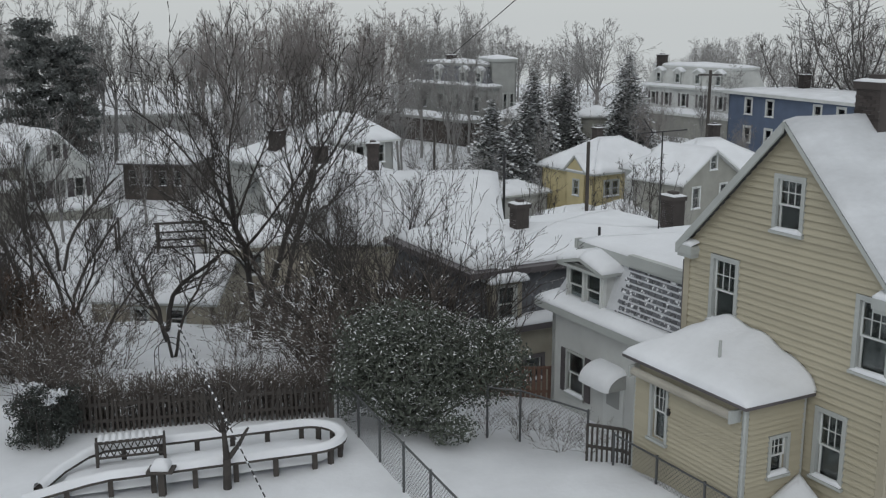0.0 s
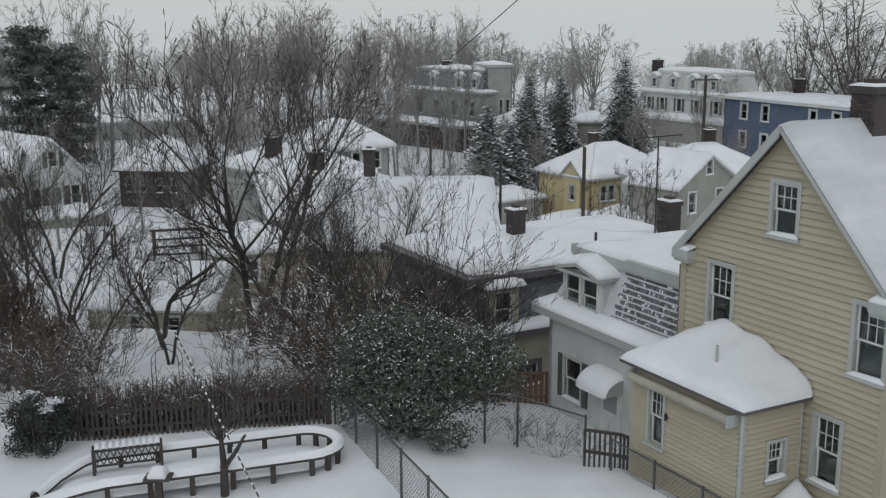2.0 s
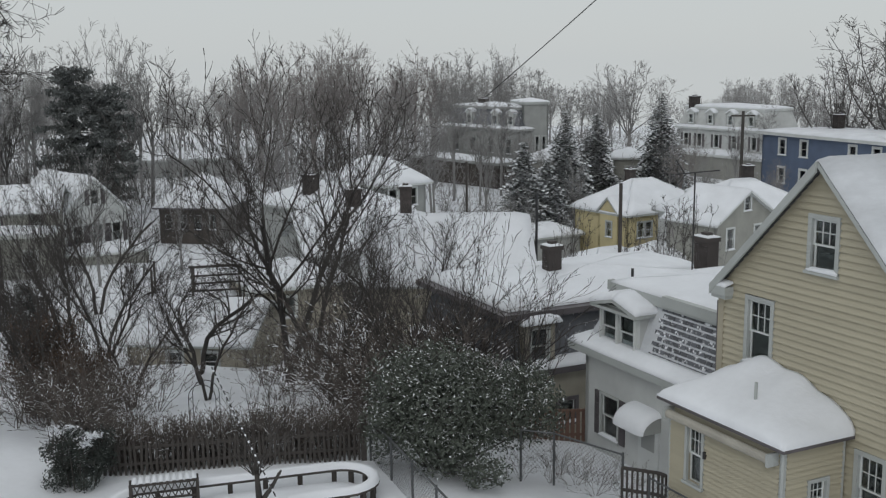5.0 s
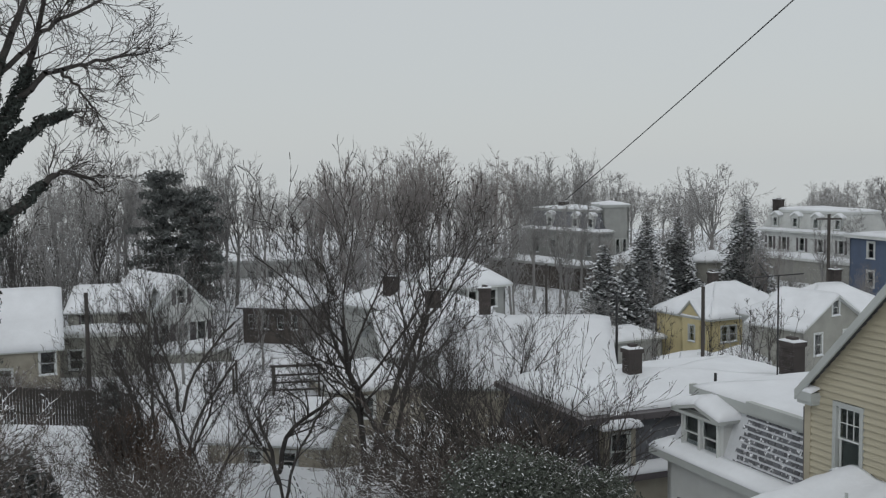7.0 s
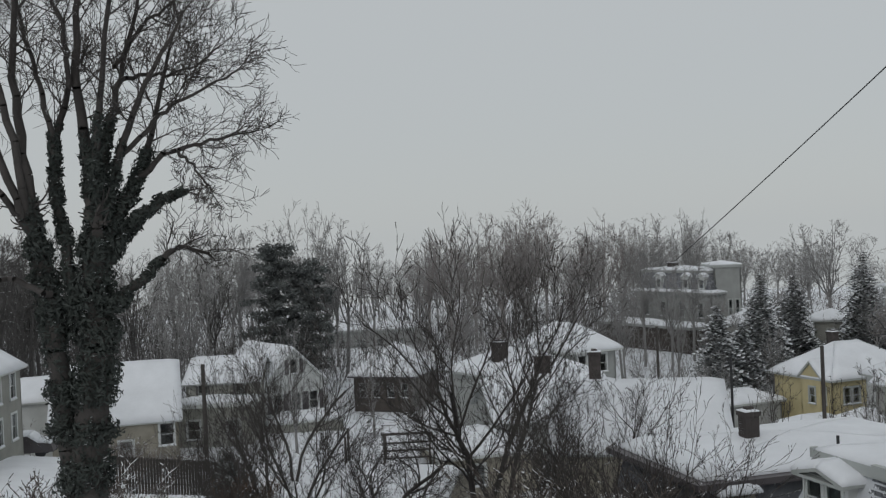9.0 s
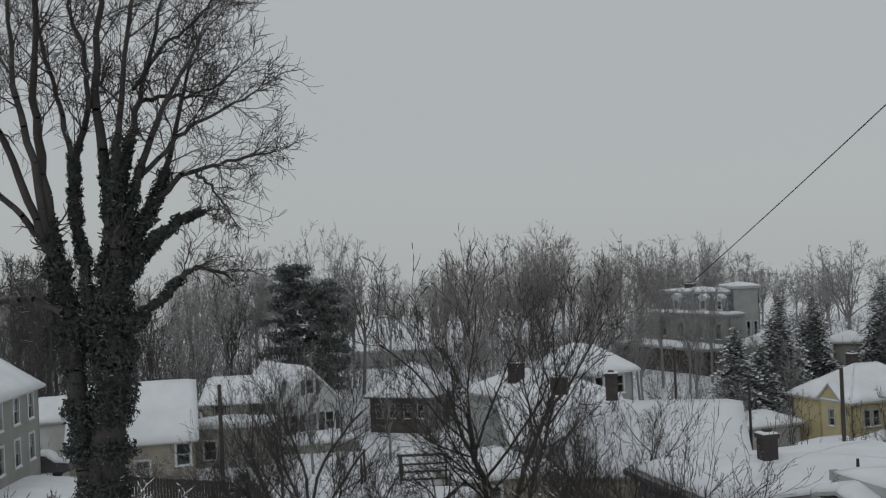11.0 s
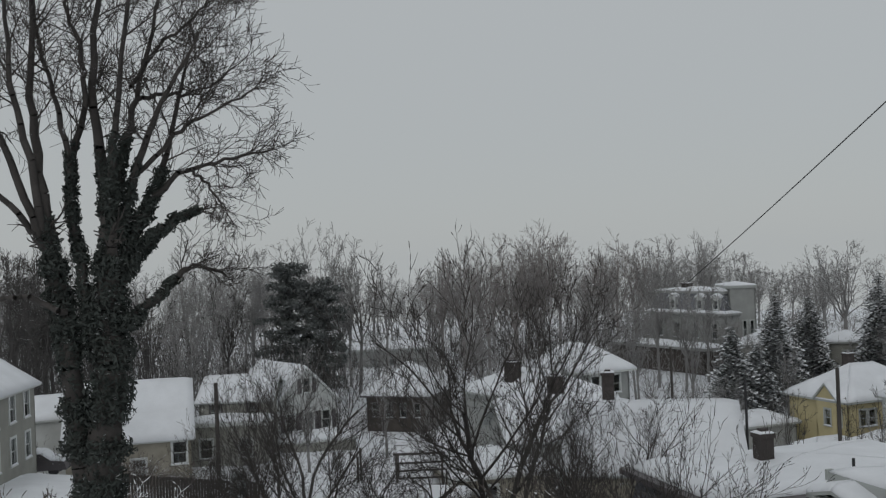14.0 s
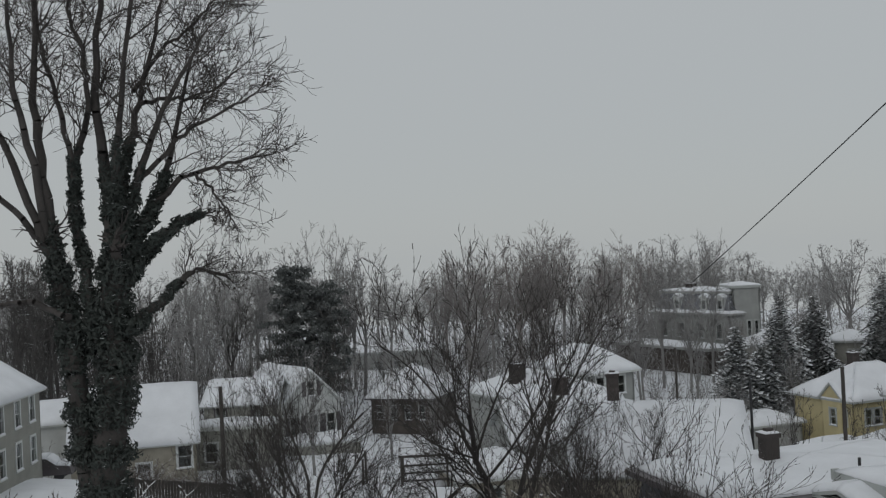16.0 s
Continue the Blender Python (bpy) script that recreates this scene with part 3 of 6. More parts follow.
def conifer(x, y, height, radius, mat, seed, label, z=None, ragged=0.25, taper=0.8):
    """A spruce: trunk, and a crown of drooping needle-covered boughs in tiers."""
    rng = random.Random(seed)
    t = thing("conifer", label, "tree", pose(x, y, (land(x, y) if z is None else z) - 0.1))
    s = Shape()
    s.tube((0, 0, 0), (0, 0, height * 0.96), 0.02 * height, 0.03, 7)
    part("trunk", s, BARK, t)
    s = Shape()
    z = height * 0.1
    while z < height * 0.985:
        f = 1 - z / height
        L = radius * (f ** taper) * 1.3 + 0.12
        n = 6 + int(6 * f)
        off = rng.uniform(0, 6.28)
        for i in range(n):
            a = off + 6.283 * i / n + rng.uniform(-0.2, 0.2)
            l = L * rng.uniform(1 - 2 * ragged, 1 + ragged * 0.4)
            o = Vector((math.cos(a), math.sin(a), 0))
            sd = Vector((-o.y, o.x, 0))
            p0 = Vector((0, 0, z))
            m = max(3, int(l / 0.35))
            for k in range(m):
                c = (k + 0.7) / m
                p = p0 + o * (l * c) + Vector((0, 0, l * (0.1 * c - 0.42 * c * c)))
                w = (0.16 + 0.3 * l) * (1.15 - 0.8 * c)
                for g in (-1, 1):
                    tip = p + sd * g * w * rng.uniform(0.7, 1.3) + o * 0.25 * l / m + Vector((0, 0, -0.35 * w))
                    s.add([p - o * 0.6 * l / m, tip - o * 0.1, tip + o * 0.2, p + o * 0.7 * l / m + Vector((0, 0, 0.02))], [(0, 1, 2, 3) if g < 0 else (3, 2, 1, 0)])
        z += height * 0.022 + 0.06 * f
    part("crown", s, mat, t)
    return t


def pine(x, y, height, radius, seed, label):
    """A ragged pine: a straight trunk with uneven level boughs, each carrying tufts of needles."""
    rg = random.Random(seed)
    t = thing("pine", label, "tree", pose(x, y, land(x, y) - 0.1))
    s, n = Shape(), Shape()
    s.tube((0, 0, 0), (0, 0, height), 0.26, 0.06, 7)
    for k in range(46):
        z = height * (0.22 + 0.77 * k / 45)
        a = k * 2.4 + rg.uniform(-0.5, 0.5)
        l = radius * rg.uniform(0.45, 1.05) * (1.0 if z < height * 0.8 else 0.75)
        tip = Vector((math.cos(a) * l, math.sin(a) * l, z + rg.uniform(-0.5, 0.25)))
        s.tube((0, 0, z), tip, 0.07, 0.02, 4)
        for u in (0.15, 0.45, 0.75, 1.0):
            leaves(n, rg, Vector((0, 0, z)).lerp(tip, u), (0.9, 0.9, 0.55), 60, 0.21, shell=0.1)
    part("trunk", s, BARK, t)
    part("crown", n, NEEDLE, t)


# ---- houses ----
def by_corner(x, y, rz, w, d):
    """A house whose nearest corner, between its W and S faces, stands there."""
    return pose(x, y, 0, 0, 0, rz) @ pose(w / 2, d / 2, 0)


def by_front(x, y, rz, d):
    return pose(x, y, 0, 0, 0, rz) @ pose(0, d / 2, 0)


# beige house: gable wall towards -gx at gx 16, middle at gy 15.24
HW, HD, HE, HR = 5.8, 8.4, 5.02, 2.93
BEIGE_M = GRID @ pose(16, 15.24, 0, 0, 0, -90) @ pose(0, HD / 2, 0)
BEIGE_WINS = [("S", 0.08, 5.73, 0.64, 1.06), ("S", -1.63, 3.36, 0.68, 1.4), ("S", 2.38, 3.37, 0.68, 1.4), ("S", 1.58, 0.88, 0.6, 1.38)]


def beige_house():
    ho = thing("house", "beige clapboard gabled house with snow-covered roof", "house", BEIGE_M)
    k = HR / (HW / 2)
    lim = lambda z: (-HW / 2 * (1 - max(0, z - HE) / HR), HW / 2 * (1 - max(0, z - HE) / HR))
    for face in "SENW":
        span = HW if face in "SN" else HD
        holes = [(u - w / 2, z, u + w / 2, z + h) for f, u, z, w, h in BEIGE_WINS if f == face]
        rows = wall_rows(-span / 2, span / 2, -1.0, HE, holes, 50)
        if face in "SN":
            rows += wall_rows(-span / 2, span / 2, HE, HE + HR - 0.02, holes, 50, lim)
        s = Shape()
        for a, b, c, e, za, zb in rows:
            s.add([(a, 0.012, za), (b, 0.012, za), (e, 0.012, zb), (c, 0.012, zb), (a, 0.18, za), (b, 0.18, za), (e, 0.18, zb), (c, 0.18, zb)],
                  [(0, 1, 2, 3), (7, 6, 5, 4), (0, 4, 5, 1), (1, 5, 6, 2), (2, 6, 7, 3), (3, 7, 4, 0)])
        fm = face_matrix(face, HW, HD)
        wl = part("wall", s, BEIGE_WALL, ho, "beige clapboard wall" if face == "S" else "", fm)
        if face == "S":
            grown = [(a - 0.09, b - 0.07, c + 0.09, e + 0.07) for a, b, c, e in holes]
            clapboards(wl, -span / 2, span / 2, 0.0, HE + HR - 0.1, grown, lambda z: (lim(z)[0] + 0.08, lim(z)[1] - 0.08))
        for f, u, z, w, h in BEIGE_WINS:
            if f == face:
                window(ho, fm @ pose(u, 0, z), w, h, True, True, True, TRIM, 0.1)
    for sg in (-1, 1):
        s = Shape()
        s.box(-0.09, 0.09, -0.05, 0.012, -0.5, HE - 0.05)
        part("corner_board", s, BEIGE_WALL, ho, "", pose(sg * (HW / 2 - 0.05), -HD / 2, 0))
    o, oe = 0.22, 0.1
    for sg in (-1, 1):
        e0, e1 = Vector((sg * (HW / 2 + oe), -HD / 2 - o, HE - oe * k)), Vector((sg * (HW / 2 + oe), HD / 2 + o, HE - oe * k))
        r0, r1 = Vector((0, -HD / 2 - o, HE + HR)), Vector((0, HD / 2 + o, HE + HR))
        q = [e0, e1, r1, r0] if sg > 0 else [e1, e0, r0, r1]
        q = [p + Vector((0, 0, 0.03)) for p in q]
        s = Shape()
        s.slab(q, 0.1)
        part("roof_slope", s, SHINGLE, ho, "dark shingles under snow")
        s = Shape()
        snow_quad(s, *q, 0.1, 24, 14, (1, 1, 0, 1), rough=0.5, seed=sg * 3.0)
        part("snow", s, THIN_SNOW, ho, "thin snow on the roof", smooth=True)
        s = Shape()
        rh = 0.2 if sg < 0 else 0.1
        s.slab([e0 + Vector((0, 0, 0.02)), r0 + Vector((0, 0, 0.02)), r0 + Vector((0, 0, -rh)), e0 + Vector((0, 0, -rh))], 0.06)
        part("rake_board", s, TRIM, ho, "pale grey rake board", pose(0, -0.012, 0))
        s = Shape()
        x0, x1 = sorted((sg * (HW / 2 + oe), sg * (HW / 2 - 0.42)))
        s.box(x0, x1, -HD / 2 - o - 0.06, -HD / 2 - 0.002, HE - oe * k - 0.18, HE - oe * k + 0.02)
        s.box(x0 + 0.03, x1 - 0.03, -HD / 2 - o - 0.02, -HD / 2 - 0.002, HE - oe * k - 0.26, HE - oe * k - 0.18)
        er = part("eave_return", s, TRIM, ho, "pale grey eave return")
        s = Shape()
        z = HE - oe * k + 0.02
        snow_quad(s, (x0, -HD / 2 - o - 0.06, z), (x1, -HD / 2 - o - 0.06, z), (x1, -HD / 2 - 0.01, z + 0.08), (x0, -HD / 2 - 0.01, z + 0.08), 0.1, 8, 5)
        part("snow", s, SNOW, er, smooth=True)
    s = Shape()
    s.tube((-HW / 2 - 0.1, -HD / 2 + 0.02, HE - 0.5), (-HW / 2 - 0.08, -HD / 2 + 0.02, 1.5), 0.04, 0.04, 8, True)
    part("downpipe", s, GUTTER, ho, "dark downpipe")
    chimney(ho, 0.1, -HD / 2 + 2.3, HE + HR - 0.5, HE + HR + 0.8, 0.62, 0.62, bricks=True)
    return ho


def clapboards(wl, u0, u1, z0, z1, holes, limits, step=0.148, mat=None, back=0.0):
    """Overlapping boards, each a piece of its own with a shadow edge below."""
    for a, b, c, e, za, zb in wall_rows(u0, u1, z0, z1, holes, step, limits, False):
        s = Shape()
        s.add([(a, -0.046, za), (b, -0.046, za), (e, 0.002, zb + 0.004), (c, 0.002, zb + 0.004), (a, 0.012, za), (b, 0.012, za), (e, 0.012, zb), (c, 0.012, zb)],
              [(0, 1, 2, 3), (0, 4, 5, 1), (1, 5, 6, 2), (3, 7, 4, 0)])
        part("clapboard", s, mat or BEIGE, wl)


beige_house()


def addition():
    """The low hipped wing against the beige house, with its rolled awning."""
    x0, x1, y0, y1, ze = 14.42, 16.05, 14.22, 17.68, 2.62
    ho = thing("house_wing", "single-storey beige wing with deep snow on its hipped roof", "house", WING)
    faces = [("W", pose(x0, (y0 + y1) / 2, 0, 0, 0, -90), y1 - y0, [(-1.06, 0.92, -0.6, 2.2)]), ("S", pose((x0 + x1) / 2, y0, 0), x1 - x0, [(-0.1, 0.95, 0.32, 1.72)]), ("N", pose((x0 + x1) / 2, y1, 0, 0, 0, 180), x1 - x0, [])]
    for f, fm, span, holes in faces:
        s = Shape()
        for a, b, c, e, za, zb in wall_rows(-span / 2, span / 2, -1.2, ze - 0.07, holes, 50):
            s.box(a, b, 0.012, 0.14, za, zb)
        wl = part("wall", s, BEIGE_WALL, ho, "", fm)
        clapboards(wl, -span / 2 + 0.07, span / 2 - 0.07, -0.2, ze - 0.12, [(a - 0.08, b - 0.06, c + 0.08, e + 0.06) for a, b, c, e in holes], None, 0.112)
        for sg in (-1, 1):
            s = Shape()
            s.box(sg * (span / 2 - 0.035) - 0.035, sg * (span / 2 - 0.035) + 0.035, -0.02, 0.012, -0.6, ze - 0.12)
            part("corner_board", s, TRIM, ho, "", fm)
        for a, b, c, e in holes:
            window(ho, fm @ pose((a + c) / 2, 0, b), c - a, e - b, True, f == "S", True, TRIM, 0.08)
    s = Shape()
    ox0, oy0, oy1 = x0 - 0.22, y0 - 0.22, y1 + 0.2
    s.box(ox0, x1 + 0.02, oy0, oy1, ze - 0.07, ze)
    part("eave", s, GUTTER, ho, "dark gutter and eave")
    s = Shape()
    nx, ny = 26, 44
    for j in range(ny + 1):
        for i in range(nx + 1):
            px, py = ox0 + (x1 + 0.02 - ox0) * i / nx, oy0 + (oy1 - oy0) * j / ny
            hs = [(px - ox0) * 0.34, (py - oy0) * 0.36, (oy1 - py) * 0.6]
            soft = -0.09 * math.log(sum(math.exp(-v / 0.09) for v in hs))
            edge = min(px - ox0, py - oy0, oy1 - py)
            rim = math.sqrt(max(0.0, 1 - (1 - min(1, edge / 0.3)) ** 2))
            drift = 0.16 * math.exp(-((px - x1) / 0.45) ** 2) * (0.6 + 0.8 * noise.noise(Vector((py * 1.6, 0, 3))))
            s.v.append((px, py, ze + 0.04 + max(0, soft + 0.06) * 1.08 + 0.09 * rim + drift * rim + 0.05 * rim * noise.noise(Vector((px * 1.3, py * 1.3, 0)))))
    s.f = [(j * (nx + 1) + i, j * (nx + 1) + i + 1, (j + 1) * (nx + 1) + i + 1, (j + 1) * (nx + 1) + i) for j in range(ny) for i in range(nx)]
    n0 = len(s.v)
    rim = [i for i in range(nx + 1)] + [j * (nx + 1) + nx for j in range(1, ny + 1)] + [ny * (nx + 1) + i for i in range(nx - 1, -1, -1)] + [j * (nx + 1) for j in range(ny - 1, 0, -1)]
    s.v += [(s.v[r][0], s.v[r][1], ze) for r in rim]
    s.f += [(rim[i], n0 + i, n0 + (i + 1) % len(rim), rim[(i + 1) % len(rim)]) for i in range(len(rim))]
    part("snow", s, SNOW, ho, "deep drifted snow on the roof", smooth=True)
    s = Shape()
    s.tube((14.95, 15.6, ze + 0.2), (14.95, 15.6, ze + 0.82), 0.035, 0.035, 10, True)
    part("vent_pipe", s, TRIM, ho, "grey plumbing vent pipe")
    s = Shape()
    s.tube((x0 - 0.2, y0 + 0.15, ze - 0.3), (x0 - 0.2, y1 - 0.2, ze - 0.3), 0.1, 0.1, 12, True)
    aw = part("awning", s, GREY_PVC, ho, "rolled grey fabric awning")
    for y in (y0 + 0.12, y1 - 0.17):
        s = Shape()
        s.box(x0 - 0.32, x0 - 0.01, y - 0.03, y + 0.03, ze - 0.42, ze - 0.16)
        part("bracket", s, TRIM, aw)
    s = Shape()
    s.tube((x0 - 0.05, y0 - 0.04, ze - 0.15), (x0 - 0.05, y0 - 0.04, -0.2), 0.035, 0.035, 8, True)
    part("downpipe", s, TRIM, ho, "pale downpipe")
    for y in (y1 - 1.25,):
        s = Shape()
        s.box(x0 - 0.08, x0 - 0.01, y - 0.03, y + 0.03, 1.6, 1.75)
        part("wall_lamp", s, DARK_METAL, ho, "small dark wall lamp")
    s = Shape()
    snow_quad(s, (14.9, 13.2, 0.0), (15.98, 13.2, 0.1), (15.98, 14.2, 0.75), (14.9, 14.2, 0.2), 0.3, 10, 10)
    single("snow_drift", s, SNOW, "snow drift heaped in the corner of two walls", "snow", WING, kind="stuff", smooth=True)


addition()


def white_house():
    """The white house with a slated mansard, a double dormer and a door hood."""
    w, d = 5.9, 7.6
    m = GRID @ pose(16.45, 21.3, 0, 0, 0, -90) @ pose(0, d / 2, 0)
    ho = house("house", "white house with snowy slate mansard and flat roof", m, w, d, -1.2, 2.05, "mansard", 1.62, WHITE_WALL,
               [("S", -1.72, -0.45, 0.78, 1.18)], over=0.38, inset=0.62, trim=TRIM, th=0.24, top_th=0.1, casing=0.07, slate=THIN_SNOW)
    fy = -d / 2
    # dormer with two windows and a low peaked roof
    dx0, dx1, z0, z1 = -2.32, -0.6, 2.1, 3.34
    wa, wb = dx0 + 0.1, dx1 - 0.1
    wm = (wa + wb) / 2
    s = Shape()
    for a, b, c, e, za, zb in wall_rows(dx0, dx1, z0, z1, [(wa, z0 + 0.1, wm - 0.05, z1 - 0.1), (wm + 0.05, z0 + 0.1, wb, z1 - 0.1)], 50):
        s.box(a, b, fy + 0.02, fy + 0.12, za, zb)
    dm = part("dormer", s, WHITE, ho, "white dormer with two windows")
    for xx in (dx0, dx1 - 0.1):
        s = Shape()
        s.box(xx, xx + 0.1, fy + 0.12, fy + 0.9, z0, z1)
        part("cheek", s, WHITE_WALL, dm)
    for u in ((wa + wm - 0.05) / 2, (wm + 0.05 + wb) / 2):
        window(ho, pose(u, fy + 0.02, z0 + 0.1), wm - 0.05 - wa, z1 - z0 - 0.2, False, False, True, WHITE, 0.04)
    s = Shape()
    xm = (dx0 + dx1) / 2
    a, b = (dx0 - 0.2, fy - 0.2, z1), (xm, fy - 0.2, z1 + 0.26)
    c, e = (xm, fy + 1.2, z1 + 0.3), (dx0 - 0.2, fy + 1.2, z1)
    s.slab([a, b, c, e], 0.09)
    a2, e2 = (dx1 + 0.2, fy - 0.2, z1), (dx1 + 0.2, fy + 1.2, z1)
    s.slab([b, a2, e2, c], 0.09)
    s.box(dx0 - 0.2, dx1 + 0.2, fy - 0.2, fy + 0.04, z1 - 0.1, z1 - 0.02)
    part("roof", s, TRIM, dm)
    s = Shape()
    snow_quad(s, a, b, c, e, 0.2, 8, 8, (1, 0, 0, 1))
    snow_quad(s, b, a2, e2, c, 0.2, 8, 8, (1, 1, 0, 0))
    part("snow", s, SNOW, dm, smooth=True)
    # slates in rows on the front slope
    ang = math.degrees(math.atan2(0.62, 1.62))
    q = Shape()
    q.box(-0.105, 0.105, -0.022, 0.004, 0, 0.108)
    me = q.mesh("slate")
    rng = random.Random(4)
    for r in range(10):
        z = 0.25 + r * 0.145
        u = -0.1 + (0.12 if r % 2 else 0)
        while u < 2.75 - z * 0.3:
            part("slate", me, SLATE, ho, "", pose(u, fy + z * 0.3827, 2.05 + z, -ang + rng.uniform(0, 3), 0, rng.uniform(-2, 2)))
            u += 0.24
    # parapet along the roof's edge
    for xa, xb in ((-0.1, w / 2 - 0.3), (-w / 2 + 0.4, -2.45)):
        s = Shape()
        s.box(xa, xb, fy + 0.42, fy + 0.62, 3.62, 3.9)
        part("parapet", s, TRIM, ho, "pale cornice board")
    s = Shape()
    s.tube((2.35, fy + 2.2, 3.7), (2.35, fy + 2.2, 4.55), 0.06, 0.06, 8, True)
    part("vent_pipe", s, DARK_METAL, ho, "dark vent pipe")
    s = Shape()
    s.box(1.5, 2.1, fy + 1.7, fy + 1.85, 4.05, 4.2)
    s.tube((1.55, fy + 1.77, 3.7), (1.55, fy + 1.77, 4.1), 0.03, 0.03, 6)
    part("roof_vent", s, DARK_METAL, ho, "low dark roof vent")
    # shutters, door and hood
    for u in (-2.3, -1.14):
        s = Shape()
        s.box(u - 0.13, u + 0.13, fy - 0.04, fy - 0.003, -0.5, 0.78)
        for k in range(12):
            s.box(u - 0.1, u + 0.1, fy - 0.055, fy - 0.04, -0.44 + k * 0.1, -0.39 + k * 0.1)
        part("shutter", s, GUTTER, ho, "dark grey louvred shutter")
    s = Shape()
    s.box(-0.35, 0.5, fy - 0.05, fy - 0.002, -1.15, 0.75)
    dr = part("door", s, WHITE, ho, "white front door")
    s = Shape()
    s.box(-0.2, 0.35, fy - 0.065, fy - 0.05, -0.2, 0.6)
    part("panel", s, PALE_WALL, dr)
    hd = None
    for x in (-0.74, 0.5):
        s = Shape()
        s.add([(x, fy, 0.42), (x, fy - 0.57, 0.42), (x, fy - 0.48, 0.64), (x, fy - 0.25, 0.76), (x, fy, 0.81), (x + 0.04, fy, 0.42), (x + 0.04, fy - 0.57, 0.42), (x + 0.04, fy - 0.48, 0.64), (x + 0.04, fy - 0.25, 0.76), (x + 0.04, fy, 0.81)],
              [(0, 1, 2, 3, 4), (9, 8, 7, 6, 5), (0, 5, 6, 1), (1, 6, 7, 2), (2, 7, 8, 3), (3, 8, 9, 4)])
        hd = part("door_hood", s, PALE_WALL, ho, "curved door hood heaped with snow") if hd is None else part("side", s, PALE_WALL, hd)
    s = Shape()
    nu, nv = 16, 12
    for j in range(nv + 1):
        a = math.pi / 2 * j / nv
        for i in range(nu + 1):
            u = i / nu
            e = math.sqrt(max(0.0, 1 - abs(2 * u - 1) ** 5))
            r = 0.58 + 0.12 * e
            s.v.append((-0.76 + 1.32 * u, fy - r * math.cos(a), 0.42 + (0.4 + 0.16 * e) * math.sin(a)))
    s.f = [(j * (nu + 1) + i, j * (nu + 1) + i + 1, (j + 1) * (nu + 1) + i + 1, (j + 1) * (nu + 1) + i) for j in range(nv) for i in range(nu)]
    part("snow", s, SNOW, hd, smooth=True)


white_house()


def brown_house():
    w, d = 6.2, 10.5
    m = GRID @ pose(15.75, 27.75, 0, 0, 0, -90) @ pose(-w / 2, d / 2, 0)
    ho = house("house", "tan house with dark slate mansard and snowy roof", m, w, d, -2.8, 0.25, "mansard", 1.75, TAN_WALL,
               [("E", -2.9, -1.75, 0.6, 0.75), ("S", 1.2, -1.7, 0.8, 1.3), ("S", -1.2, -1.7, 0.8, 1.3)], over=0.3, inset=0.35, trim=GUTTER, th=0.3)
    s = Shape()
    s.box(-w / 2 - 0.15, w / 2 + 0.15, -d / 2 - 0.15, d / 2 + 0.15, 1.95, 2.15)
    part("cornice", s, GUTTER, ho, "dark brown gutter")
    # dormer on the side towards the yard
    x0 = w / 2
    s = Shape()
    s.box(x0 - 0.6, x0 + 0.1, -4.6, -4.5, 0.3, 1.75)
    s.box(x0 - 0.6, x0 + 0.1, -3.55, -3.45, 0.3, 1.75)
    s.box(x0 + 0.0, x0 + 0.1, -4.5, -4.4, 0.3, 1.75)
    s.box(x0 + 0.0, x0 + 0.1, -3.65, -3.55, 0.3, 1.75)
    s.box(x0 + 0.0, x0 + 0.1, -4.4, -3.65, 1.6, 1.75)
    s.box(x0 + 0.0, x0 + 0.1, -4.4, -3.65, 0.3, 0.42)
    dm = part("dormer", s, TAN_WALL, ho, "small dormer with peaked snow cap")
    window(ho, pose(x0 + 0.1, -4.025, 0.42, 0, 0, 90), 0.62, 1.16, False, True, False, TRIM, 0.06)
    s = Shape()
    A, B, C, E, p = (x0 + 0.3, -4.75, 1.75), (x0 + 0.3, -3.3, 1.75), (x0 - 0.7, -3.3, 1.75), (x0 - 0.7, -4.75, 1.75), (x0 - 0.2, -4.02, 2.1)
    for quad in ((A, B, p, p), (B, C, p, p), (C, E, p, p), (E, A, p, p)):
        snow_quad(s, *quad, 0.16, 8, 6, (1, 0, 0, 0))
    part("snow", s, SNOW, dm, smooth=True)
    chimney(ho, w / 2 - 3.3, -d / 2 + 3.8, 2.0, 3.6, 0.5, 0.5, bricks=True)
    chimney(ho, w / 2 - 0.9, -d / 2 + 8.75, 2.0, 3.85, 0.72, 0.5, bricks=True)
    for x, y in ((-3.6, 1.0), (-3.5, 2.6)):
        s = Shape()
        snow_quad(s, (w / 2 + x - 0.22 + 0.3, -d / 2 + 2.0 + y - 0.2, 2.3), (w / 2 + x + 0.22 + 0.3, -d / 2 + 2.0 + y - 0.2, 2.3), (w / 2 + x + 0.22 + 0.3, -d / 2 + 2.2 + y, 2.3), (w / 2 + x - 0.22 + 0.3, -d / 2 + 2.2 + y, 2.3), 0.4, 6, 6)
        part("roof_vent", s, STEEL, ho, "rounded grey roof vent", smooth=True)
    s = Shape()
    s.tube((w / 2 - 0.9, 0.3, 2.1), (w / 2 - 0.9, 0.3, 2.95), 0.05, 0.05, 8, True)
    part("vent_pipe", s, DARK_METAL, ho)
    return ho


brown_house()

